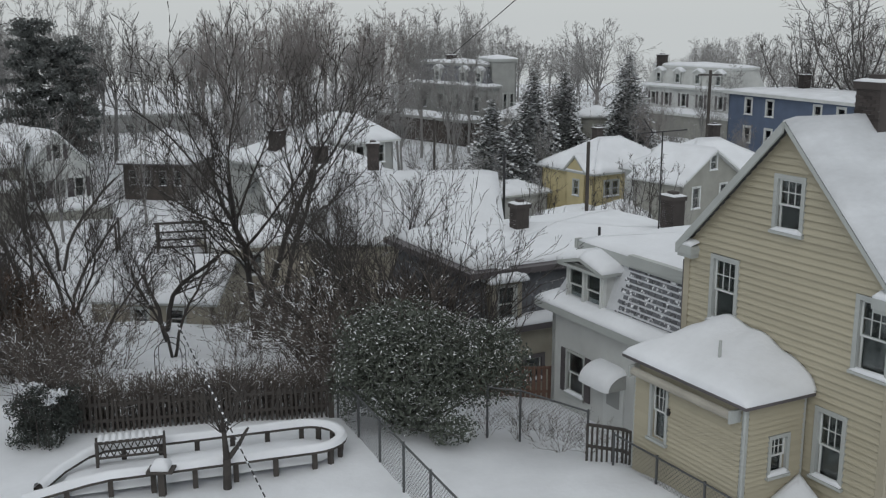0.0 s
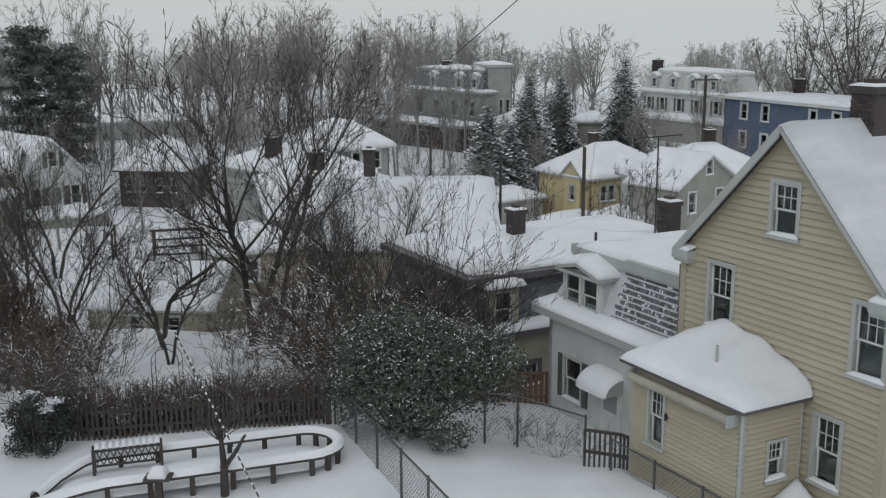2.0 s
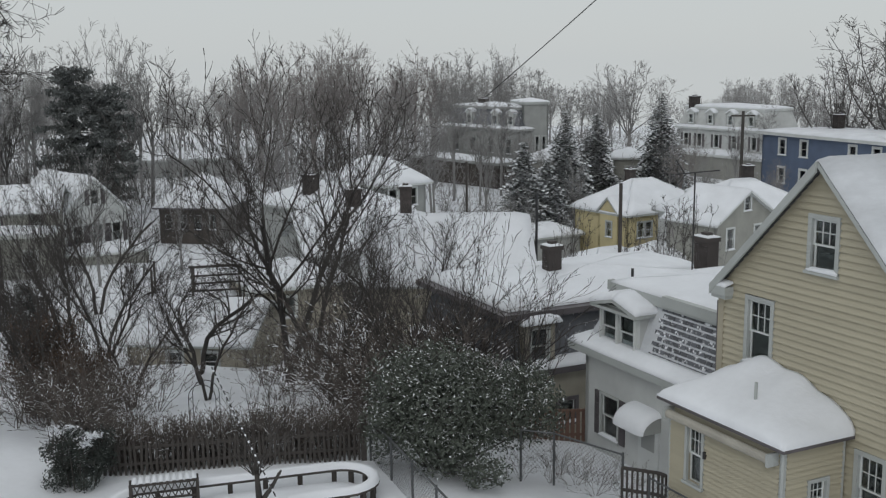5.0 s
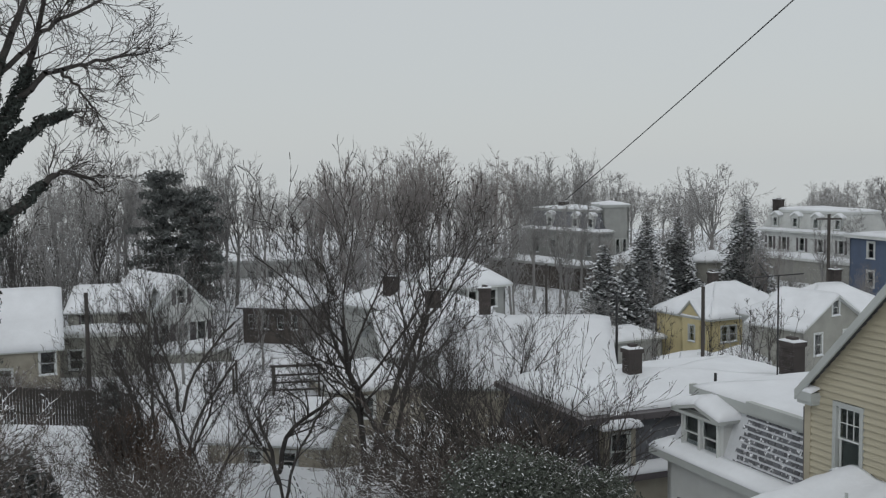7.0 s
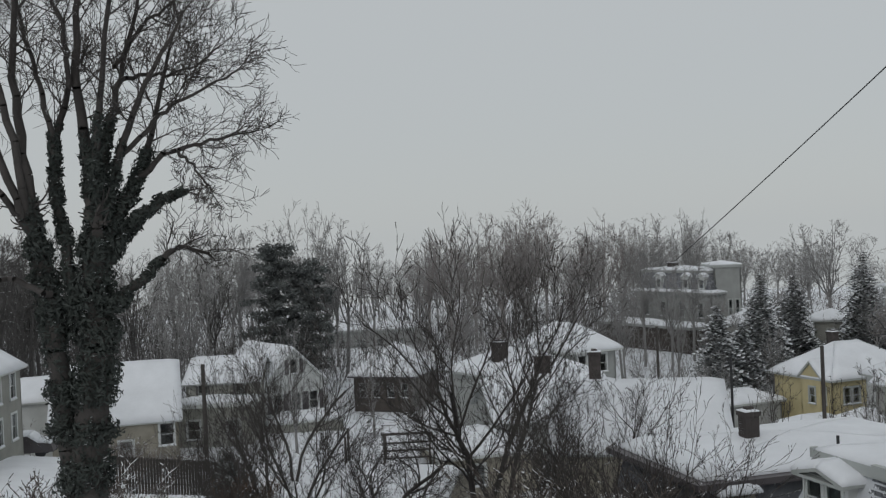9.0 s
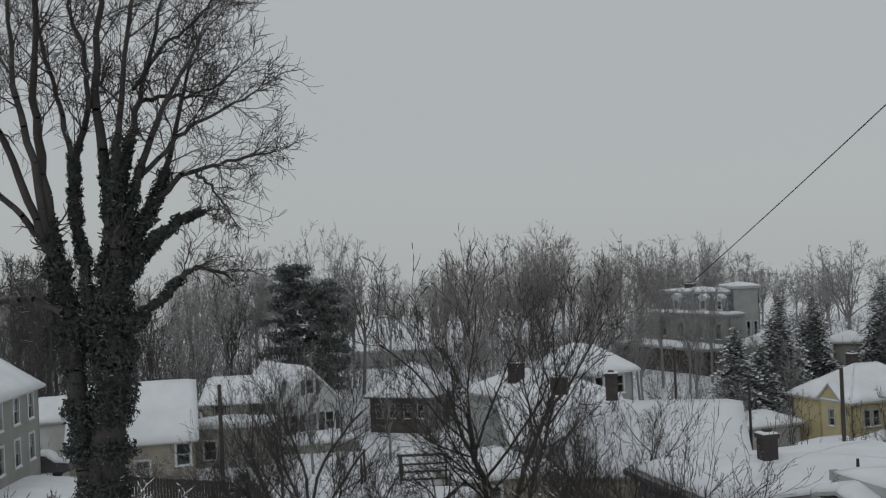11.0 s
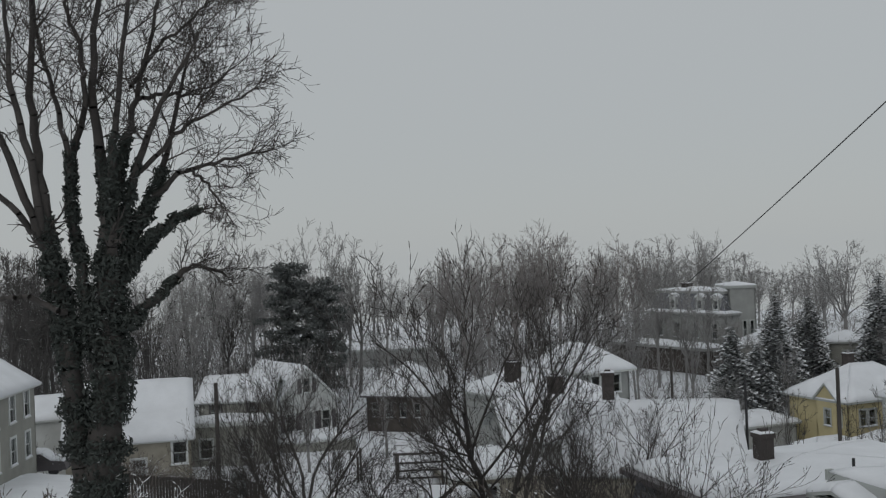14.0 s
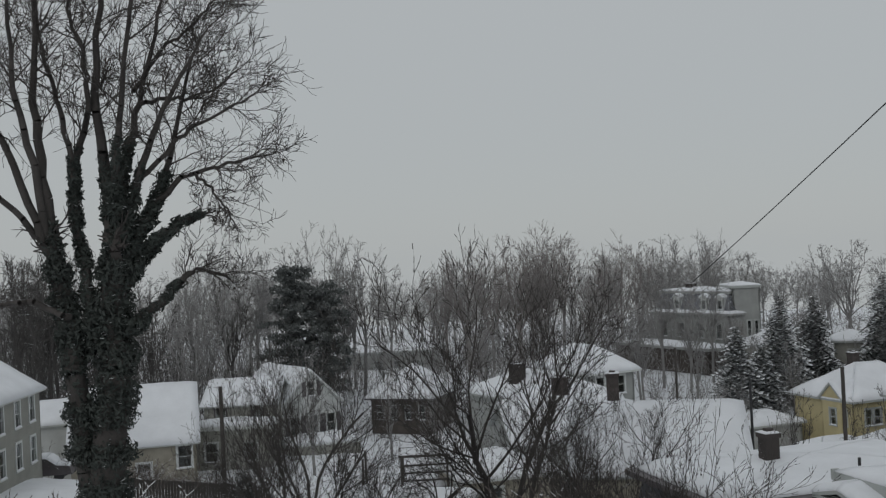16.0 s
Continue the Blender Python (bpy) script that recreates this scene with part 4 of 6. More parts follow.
# houses of the valley
house("house", "grey house with broad snow-covered gable roof", by_front(-1.2, 45.8, 3, 9), 7.6, 8.4, -5, 0.1, "gable", 2.35, TAN_WALL, over=0.3, chimneys=((-2.0, 3.9, 1.8, 3.7, 0.6),))
house("house", "yellow hipped house with snow-covered roof", by_corner(12.75, 87.2, 33, 9.4, 7.0), 9.4, 7.0, -8.8, -2.85, "hip", 2.4, YELLOW,
      [("W", 2.4, -4.9, 0.7, 1.3), ("S", -3.2, -4.9, 0.65, 1.3), ("S", -2.3, -4.9, 0.65, 1.3), ("S", 0.6, -5.0, 0.7, 1.4), ("W", 2.4, -7.8, 0.7, 1.3), ("S", -2.8, -7.7, 0.8, 1.3)], over=0.4, chimneys=((-0.6, 0.9, -1.2, 0.5, 0.7),))
house("gabled_bay", "yellow gabled bay with one window and snowy roof", by_front(11.35, 88.7, -57, 3.0), 2.5, 3.0, -8.8, -2.75, "gable", 1.15, YELLOW, [("S", 0.1, -4.9, 0.65, 1.3), ("S", 0.1, -7.8, 0.7, 1.3)], over=0.2, ridge="y", th=0.22)
house("porch", "low yellow porch with snowy roof", by_corner(9.5, 81.5, 33, 5, 3), 5, 3, -9, -5.8, "hip", 0.7, YELLOW, [("W", 0, -8, 0.8, 1.3)])
house("porch", "low pale porch with snowy roof", by_corner(5.0, 88, 33, 5, 4), 5, 4, -9, -4.9, "hip", 0.8, PALE_WALL, [])
house("house", "white hipped house with dark shutters under snow", by_corner(17.85, 77.1, 22, 10, 8.0), 10, 8.0, -6.6, -1.95, "hip", 2.5, WHITE_WALL,
      [("W", 0.9, -4.2, 0.7, 1.4), ("W", 2.7, -4.2, 0.7, 1.4), ("W", -1.8, -4.2, 0.7, 1.4)], over=0.4, chimneys=((1.0, 0.6, 0, 1.7, 0.7),), shutters=True)
house("roof_dormer", "low white dormer with snow on its flat roof", by_front(16.9, 80.6, -68, 2.0), 2.0, 2.0, -1.2, -0.25, "flat", 0, WHITE, [("S", 0, -1.05, 1.2, 0.6)], over=0.15, th=0.16, low=0.4, trim=WHITE)
house("house", "grey gabled house with white-framed windows", by_corner(17.1, 74.0, 38, 6.8, 4.5), 6.8, 4.5, -6.4, -1.6, "gable", 2.05, GREY_WALL,
      [("S", 0.1, -0.9, 0.65, 1.05), ("S", -1.75, -3.6, 0.75, 1.5), ("S", 1.4, -3.6, 0.75, 1.5)], over=0.4, ridge="y", trim=WHITE)
house("porch", "snow-covered porch roof between two houses", by_front(13.3, 77.2, -35, 3.0), 4.4, 3.0, -8.0, -4.45, "hip", 0.7, YELLOW, [("S", -1, -7.0, 0.8, 1.4), ("S", 1, -7.0, 0.8, 1.4)], over=0.25)
house("house", "blue flat-roofed house with white window frames", by_corner(35.8, 91.2, 22, 9, 17.5), 9, 17.5, -4.4, 2.6, "flat", 0, BLUE,
      [("W", u, z, ww, 1.5) for z in (0.6, -2.2) for u, ww in ((7.2, 0.85), (4.2, 0.8), (-2.4, 0.85), (-5.6, 0.85))] + [("W", 5.8, -2.2, 1.1, 1.6), ("W", 7.2, -5.3, 0.85, 1.4)], over=0.45, trim=WHITE, casing=0.2, chimneys=((0, 3.0, 2.6, 4.6, 0.8),))
house("house", "large white mansard house with many windows", by_corner(34.2, 125.2, 32, 6, 14.6), 6, 14.6, -4.6, 1.5, "mansard", 2.4, WHITE_WALL,
      [("W", u, -0.9, 0.8, 1.6) for u in (5.8, 2.6, -0.4, -3.4, -5.8)], over=0.4, trim=WHITE, slate=WHITE_WALL, shutters=True, inset=0.7, chimneys=((-2.0, 5.5, 3.5, 5.4, 1.0),))
house("porch", "long snow-covered porch roof of the white house", by_corner(33.4, 122.6, 32, 3, 16), 3, 16, -5.5, -1.7, "flat", 0, GREY_WALL, over=0.3, trim=WHITE)
for u in (5.2, 1.8, -1.6, -5.0):
    house("roof_dormer", "small white dormer on a mansard", by_corner(34.2, 125.2, 32, 6, 14.6) @ pose(-2.4, -u, 0, 0, 0, -90) , 1.3, 1.2, 1.7, 3.3, "gable", 0.35, WHITE, [("S", 0, 2.0, 0.7, 1.1)], over=0.15, ridge="y", th=0.16, low=0.2, trim=WHITE)
house("house", "grey mansard house with snow-edged roofs", by_corner(5.0, 120.2, 42, 4.2, 12.7), 4.2, 12.7, -4.5, 2.3, "mansard", 2.3, PALE_WALL,
      [("W", u, -0.6, 0.9, 1.7) for u in (-4.6, -1.6, 1.6, 4.6)] + [("W", u, -3.6, 0.9, 1.7) for u in (-4.6, -1.6, 1.6, 4.6)], over=0.45, trim=PALE_WALL, inset=0.7, chimneys=((-0.4, 1.5, 4.4, 5.7, 0.9),))
for u in (-4.9, -2.3, 2.2):
    house("roof_dormer", "small pale dormer on a dark mansard", by_corner(5.0, 120.2, 42, 4.2, 12.7) @ pose(-1.55, u, 0, 0, 0, -90), 1.1, 1.1, 2.45, 4.0, "gable", 0.3, WHITE, [("S", 0, 2.75, 0.7, 1.0)], over=0.12, ridge="y", th=0.14, low=0.15, trim=WHITE)
house("house", "tall flat-roofed pale wing with two narrow windows", by_corner(5.5, 121.0, 12, 3.0, 5), 3.0, 5, -4.5, 5.2, "flat", 0, PALE_WALL, [("S", 0.2, -0.6, 0.4, 2.0), ("S", 1.0, -0.6, 0.4, 2.0)], over=0.15, th=0.12)
house("porch", "long porch with snow along its roof", by_corner(2.5, 116.0, 42, 3, 16), 3, 16, -5, -1.3, "flat", 0, BROWN_WALL, over=0.3, trim=PALE_WALL)
house("house", "pale hipped house with snow-covered roof", by_corner(-7.9, 87.8, 40, 4.6, 8.0), 4.6, 8.0, -5.5, -0.3, "hip", 2.0, PALE_WALL,
      [("S", -1.2, -2.2, 0.8, 1.5), ("S", 0.9, -2.2, 0.8, 1.5), ("W", 2.2, -2.2, 0.8, 1.5), ("W", -1, -2.2, 0.8, 1.5)], over=0.5, trim=WHITE)
house("porch", "wide snow-covered porch roof", by_corner(-9.2, 82.6, 40, 7, 3.5), 7, 3.5, -6, -2.8, "hip", 0.5, PALE_WALL, over=0.3)
house("house", "dark brown hipped house with snow-covered roof", by_front(-27.0, 97.0, -8, 7), 6.2, 7, -7, -3.3, "hip", 2.8, BROWN_WALL,
      [("S", u, -5.4, 0.7, 1.4) for u in (-2.2, -0.75, 0.75, 2.2)], over=0.5, trim=GUTTER, casing=0.06)
house("house", "white gabled house with dark shutters in snow", by_front(-30.4, 81.6, 46, 9), 5.6, 9, -6.3, -1.6, "gable", 2.7, WHITE_WALL,
      [("S", 0.1, -0.9, 0.7, 1.2), ("S", -1.5, -4.0, 0.75, 1.5), ("S", 0.2, -4.0, 0.75, 1.5), ("S", 1.8, -4.0, 0.75, 1.5)], over=0.3, ridge="y", trim=WHITE, shutters=True)
house("porch", "snow-covered porch roof before a white house", by_front(-28.6, 79.4, 30, 2.5), 6, 2.5, -7, -4.4, "hip", 0.5, GREY_WALL, over=0.2, trim=WHITE)
house("house", "low tan house with large snow-covered roof", by_front(-36.6, 63.9, 27, 9), 8.2, 9, -5.2, -1.75, "gable", 3.4, TAN_WALL,
      [("S", 3.3, -3.5, 0.9, 1.5), ("S", 0.6, -4.3, 0.9, 1.3)], over=0.3, trim=WHITE)
house("house", "grey house with snowy roof and porch", by_front(-34.2, 75.9, 13, 7), 5.6, 7, -5.4, -0.8, "gable", 1.5, GREY_WALL, [("S", -1.5, -2.2, 0.8, 1.3), ("S", 1.4, -2.2, 0.8, 1.3)], over=0.3)
house("porch", "snow-covered porch roof on the grey house", by_front(-33.6, 73.0, 13, 2.6), 5.8, 2.6, -6, -2.1, "flat", 0, GREY_WALL, [("S", -1.6, -4.6, 0.9, 1.4), ("S", 1.4, -4.6, 0.9, 1.4)], over=0.2, trim=WHITE)
house("garage", "low tan garage under a snow-covered roof", by_front(-14.0, 48.4, -5, 7), 6.0, 7, -5.2, -3.35, "gable", 1.3, TAN_WALL, [("S", 1.2, -4.6, 0.7, 0.9), ("S", -0.6, -4.6, 0.7, 0.9)], over=0.3)
house("house", "tan house with snow-covered hipped roof", by_corner(-12.6, 58.2, 27, 5.8, 6), 5.8, 6, -7, -2.8, "hip", 1.0, TAN_WALL, [("W", 1.0, -4.3, 0.6, 0.9), ("W", -0.4, -4.3, 0.6, 0.9), ("S", -1, -4.6, 0.8, 1.2)], over=0.35, trim=WHITE)
house("house", "white two-storey house with narrow windows", pose(-35.2, 45.6, 0, 0, 0, 16) @ pose(-4, 5.3, 0), 8, 10.6, -2, 3.3, "gable", 2.6, GREY_WALL,
      [("E", u, z, 0.8, 1.5) for u in (-3.8, -1.2, 1.4, 3.8) for z in (-0.9, 1.5)], over=0.35, ridge="y", trim=WHITE)
house("house", "low white house with snow-covered roof", by_front(-42.4, 67, 30, 6), 6, 6, -4, -0.6, "gable", 1.2, WHITE_WALL, [("S", 0, -3, 0.8, 1.3)], trim=WHITE)
house("house", "grey house with snow-covered hipped roof and chimneys", by_corner(-9.6, 71.8, 45, 6, 9.6), 6, 9.6, -6, -0.4, "hip", 1.6, PALE_WALL, [("W", 2.2, -2.6, 0.8, 1.4), ("W", -1.6, -2.6, 0.8, 1.4), ("S", 0, -2.6, 0.8, 1.4)], over=0.4, chimneys=((-1.6, 0.2, 0.3, 2.0, 0.9),))
house("house", "pale house with broad snow-covered roof", by_front(-6.6, 63.5, 20, 8), 7.5, 8, -6.4, -1.5, "gable", 1.9, PALE_WALL, [("S", -2, -4, 0.8, 1.4), ("S", 1.5, -4, 0.8, 1.4)], over=0.4, chimneys=((0.2, 0.8, -0.3, 1.9, 0.9),))
house("cottage", "small house with snowy roof between spruces", by_front(8.2, 114.7, -3, 5), 4, 5, -4.5, -0.7, "hip", 1.0, GREY_WALL, [("S", 0, -2.6, 0.9, 1.2)])
house("cottage", "small house with snowy roof beside a spruce", by_front(16.8, 113.8, -6, 5), 3.4, 5, -4.5, -0.5, "hip", 0.8, GREY_WALL, [("S", 0, -2.6, 0.9, 1.2)])
house("warehouse", "long low building with flat snowy roof", by_front(-44, 153.7, 14, 12), 15, 12, -8, -4.0, "flat", 0, PALE_WALL, [("S", u, -6.5, 1.2, 1.2) for u in (-5, -2, 1, 4)], over=0.4)


# ---- the woods and single trees ----
# direction in degrees to the right of the first view, distance, height of the top, width of the crown
WOODS = [(-35.2, 95, 12.6, 6.2), (-33.3, 100, 12.1, 5.4), (-26.5, 120, 12.0, 7.1), (-24.7, 125, 12.9, 6.8), (-23.2, 130, 12.6, 6.3), (-21.4, 140, 12.6, 6.1), (-19.5, 118, 14.4, 7.0), (-17.5, 120, 12.5, 5.8),
         (-15.6, 190, 6.9, 7.2), (-14.2, 185, 6.1, 6.0), (-16.7, 195, 5.7, 6.3), (-12.9, 150, 10.3, 6.5), (-11.7, 140, 12.1, 7.6), (-10.3, 138, 12.4, 7.5), (-8.8, 135, 13.2, 7.3), (-7.4, 135, 13.9, 8.0),
         (-6.4, 140, 13.1, 6.1), (-5.0, 150, 10.3, 7.3), (-3.2, 150, 12.3, 8.9), (-2.3, 155, 11.3, 7.6), (-0.9, 150, 11.5, 6.5), (-0.2, 160, 10.6, 5.2), (1.3, 160, 12.2, 7.8), (3.0, 165, 9.4, 6.3),
         (4.9, 160, 6.7, 6.1), (8.3, 150, 10.4, 10.6), (6.9, 165, 6.4, 8.0), (11.9, 170, 4.5, 7.4), (13.6, 165, 7.0, 8.0), (15.6, 170, 7.8, 8.3), (16.7, 175, 8.2, 7.6), (18.3, 150, 4.2, 6.5),
         (19.3, 112, 11.4, 9.1), (21.4, 110, 15.3, 13.1)]
rng = random.Random(11)


def at(deg, dist):
    return math.sin(radians(deg)) * dist, math.cos(radians(deg)) * dist


for deg, dist, top, crown in WOODS:
    red = -13 < deg < -2
    x, y = at(deg, dist)
    h = top - land(x, y)
    # distant crowns mostly take the bark with haze in its colour
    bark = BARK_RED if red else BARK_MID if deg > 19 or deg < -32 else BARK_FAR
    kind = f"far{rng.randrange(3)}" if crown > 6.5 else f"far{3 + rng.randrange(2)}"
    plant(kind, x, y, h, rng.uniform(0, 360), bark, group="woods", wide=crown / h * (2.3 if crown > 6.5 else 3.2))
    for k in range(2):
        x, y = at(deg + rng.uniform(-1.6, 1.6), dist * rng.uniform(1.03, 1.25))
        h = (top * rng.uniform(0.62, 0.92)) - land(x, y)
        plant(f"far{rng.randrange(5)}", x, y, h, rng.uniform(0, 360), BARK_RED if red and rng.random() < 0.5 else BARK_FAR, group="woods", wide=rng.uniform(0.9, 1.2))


def mass(name, label, category, kinds, spots, mat):
    """Many plants too far off to be told apart, as one mesh: x, y, height, width, turn."""
    co, fc, base = [], [], 0
    raw = []
    for kind in kinds:
        vs, fs, n = [], [], 0
        for me in TREES[kind]:
            v = np.empty(len(me.vertices) * 3)
            me.vertices.foreach_get("co", v)
            f = np.empty(len(me.polygons) * 4, dtype=int)
            me.polygons.foreach_get("vertices", f)
            vs.append(v.reshape(-1, 3))
            fs.append(f.reshape(-1, 4) + n)
            n += len(me.vertices)
        raw.append((np.concatenate(vs), np.concatenate(fs)))
    for k, (x, y, h, w, turn) in enumerate(spots):
        v, f = raw[k % len(raw)]
        c, s_ = math.cos(turn), math.sin(turn)
        co.append(np.stack([(v[:, 0] * c - v[:, 1] * s_) * w / 10 + x, (v[:, 0] * s_ + v[:, 1] * c) * w / 10 + y, v[:, 2] * h / 10 + land(x, y) - 0.1], -1))
        fc.append(f + base)
        base += len(v)
    me = bpy.data.meshes.new(name)
    me.from_pydata(np.concatenate(co), [], np.concatenate(fc))
    me.update()
    single(name, me, mat, label, category, kind="stuff")


spots = []
for k in range(85):
    a, r = rng.uniform(-42, 28), rng.uniform(165, 260)
    x, y = at(a, r)
    h = (rng.uniform(1, 4) if -19 < a < -13 else rng.uniform(3, 7.5) + (0 if a > 3 else 2)) - land(x, y)
    spots.append((x, y, h, h * 1.15, k * 2.4))
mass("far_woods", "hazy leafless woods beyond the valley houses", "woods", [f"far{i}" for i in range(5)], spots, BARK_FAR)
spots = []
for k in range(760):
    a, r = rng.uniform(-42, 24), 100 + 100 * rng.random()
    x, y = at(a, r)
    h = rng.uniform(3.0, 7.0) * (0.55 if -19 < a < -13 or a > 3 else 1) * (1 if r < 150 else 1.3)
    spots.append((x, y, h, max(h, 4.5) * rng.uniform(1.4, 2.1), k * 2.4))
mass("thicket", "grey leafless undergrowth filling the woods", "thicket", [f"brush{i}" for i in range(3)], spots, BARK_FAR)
spots = []
for k in range(190):
    a, r = rng.uniform(-43, -20), rng.uniform(84, 135)
    x, y = at(a, r)
    h = rng.uniform(5, 10.5) * (1.0 if a < -26 else 0.7)
    spots.append((x, y, h, h * rng.uniform(1.0, 1.4), k * 2.4))
for k in range(12):
    x, y = at(rng.uniform(-43, -24), rng.uniform(88, 118))
    plant(f"far{rng.randrange(5)}", x, y, rng.uniform(12, 16.5), rng.uniform(0, 360), BARK_MID, group="woods")
mass("thicket", "dark leafless undergrowth below the tall trees", "thicket", [f"brush{i}" for i in range(3)], spots, BARK_MID)
# trees among the houses of the valley
for x, y, h, kd in [(-26, 70, 10, "tall1"), (-22.5, 60, 10.5, "maple"), (-22, 76, 9, "tall0"), (-16, 66, 8, "far1"), (-40, 80, 12, "far2"), (-14, 84, 8, "far0"), (-20, 105, 11, "far3"), (-4, 100, 10, "far4"), (1, 104, 11, "tall0"),
                     (3, 72, 7, "far2"), (7, 76, 6, "tall1"), (13, 70, 6.5, "tall0"), (11.5, 66, 5.5, "far1"), (15, 64, 6, "tall1"), (9, 96, 8, "far3"), (22, 100, 7, "far0"), (25, 88, 7, "far4"), (33, 84, 7, "tall0"), (-52, 90, 14, "far1"), (-58, 80, 14, "far3"), (-48, 100, 15, "far0")]:
    # beyond 60 m the bark with haze in its colour
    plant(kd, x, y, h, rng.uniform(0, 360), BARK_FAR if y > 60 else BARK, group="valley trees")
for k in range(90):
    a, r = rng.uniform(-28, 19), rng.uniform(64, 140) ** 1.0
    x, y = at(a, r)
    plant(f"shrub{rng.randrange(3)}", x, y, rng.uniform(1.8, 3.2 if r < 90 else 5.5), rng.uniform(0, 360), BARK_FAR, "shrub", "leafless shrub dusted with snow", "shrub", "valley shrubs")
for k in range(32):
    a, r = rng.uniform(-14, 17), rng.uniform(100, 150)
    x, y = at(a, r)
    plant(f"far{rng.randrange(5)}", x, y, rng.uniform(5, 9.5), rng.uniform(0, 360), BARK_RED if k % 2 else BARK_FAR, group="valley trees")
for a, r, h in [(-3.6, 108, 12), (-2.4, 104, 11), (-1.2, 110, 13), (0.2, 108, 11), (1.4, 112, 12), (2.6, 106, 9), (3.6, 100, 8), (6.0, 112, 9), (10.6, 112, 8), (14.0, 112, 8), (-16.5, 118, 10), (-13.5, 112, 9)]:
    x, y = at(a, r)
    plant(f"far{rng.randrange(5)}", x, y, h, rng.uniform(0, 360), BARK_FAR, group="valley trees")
for x, y, h in [(10.0, 54.0, 8.8), (11.6, 55.5, 8.4), (6.0, 61.0, 7.5), (9.4, 63.0, 6.5)]:
    plant(f"tall{rng.randrange(2)}", x, y, h, rng.uniform(0, 360), BARK, label="slim bare tree between snowy roofs", group="valley trees")
for k in range(16):
    plant(f"shrub{rng.randrange(3)}", rng.uniform(-25, -19), rng.uniform(33, 44), rng.uniform(1.4, 2.4), rng.uniform(0, 360), BARK_BROWN, "shrub", "tangled brown leafless shrub with snow", "shrub", "slope shrubs", wide=1.3)
conifer(19.1, 108.3, 6.7 + 5, 3.3, NEEDLE_FAR, 1, "tall dark spruce with pointed top", ragged=0.34)
conifer(9.0, 104.6, 5.5 + 5.2, 3.0, NEEDLE_FAR, 2, "spruce heavily dusted with snow", ragged=0.34)
conifer(12.8, 111.3, 4.3 + 5, 3.0, NEEDLE_FAR, 3, "spruce heavily dusted with snow", ragged=0.34)
conifer(4.4, 94.9, 3.4 + 6, 2.9, NEEDLE_FAR, 4, "spruce heavily dusted with snow", ragged=0.35)
conifer(6.6, 97, 1.6 + 6, 2.6, NEEDLE_FAR, 5, "spruce heavily dusted with snow", ragged=0.35)
pine(-40.2, 103.5, 16.0, 3.4, 6, "tall dark pine with ragged flat-topped crown")
pine(-37.0, 104.5, 14.2, 3.0, 7, "dark pine with ragged crown")
conifer(-21.3, 47.4, 4.0, 0.75, NEEDLE, 8, "slim dark cedar beside a deck", ragged=0.1)

# trees of the slope below the garden
plant("maple", -8.3, 44.2, 15.6, 40, BARK, label="tall many-stemmed bare maple")
plant("maple", -6.9, 43.0, 13.0, 200, BARK, label="bare maple leaning over the slope", wide=0.9)
plant("orchard", -12.2, 43.3, 6.3, 30, BARK, label="wide low fruit tree with bare crooked limbs")
plant("orchard", -11.4, 42.0, 5.5, 150, BARK, label="low fruit tree with bare crooked limbs")
plant("maple", -16.2, 40.5, 10.5, 250, BARK, label="slender bare tree on the slope", wide=0.8)
plant("maple", -14.5, 38.0, 7.5, 10, BARK, label="young bare tree on the slope", wide=0.9)
for x, y, h in [(-15, 34, 7.5), (-17.5, 47, 9), (-12.5, 36, 6), (-13.2, 30.5, 5.5), (-10.5, 39, 6.5), (-3.2, 38, 8), (-5.2, 35.5, 7), (-3.0, 44, 9)]:
    plant("maple", x, y, h, rng.uniform(0, 360), BARK, label="slender bare tree among brush", group="slope trees", wide=rng.uniform(0.8, 1.1))
for k in range(14):
    plant(f"shrub{rng.randrange(3)}", rng.uniform(-4.2, -0.8), rng.uniform(29.5, 33.5), rng.uniform(3.6, 5.0), rng.uniform(0, 360), BARK_BROWN, "shrub", "tangled brown leafless shrub with snow", "shrub", "slope shrubs")
for x, y, h in [(-2.2, 31.0, 7.2), (-0.9, 30.2, 6.8), (0.3, 29.6, 6.6), (-3.4, 32.6, 6.4), (-1.7, 33.2, 6.0), (1.2, 30.6, 5.4), (-0.2, 32.4, 6.6)]:
    plant("spray", x, y, h, rng.uniform(0, 360), BARK, "shrub", "tall bare many-stemmed shrub", "shrub", "tall shrubs")
zones = [(-14, -9.5, 26, 31, 22, 1.8, 3.2), (-18, -11, 30, 38, 24, 1.6, 3.2), (-7, -3, 26.5, 30, 22, 0.9, 1.9), (-19, -13, 24, 32, 18, 1.8, 3.4), (-4, 0.5, 28.5, 34, 22, 2.0, 4.2), (-9, -3, 36, 43, 22, 1.4, 3.0), (-16, -5, 50, 58, 12, 1.5, 3), (-28, -13, 40, 58, 26, 1.4, 2.8)]
low_brush = [(-33, -27.5, 53, 60, 26, 1.2, 2.1), (-22.5, -19.8, 29, 34, 16, 1.4, 2.4), (-30, -24, 44, 52, 14, 0.8, 1.5), (-44, -38, 52, 62, 10, 1.5, 3.0), (-19.5, -15.6, 23, 27, 14, 3.0, 4.0)]
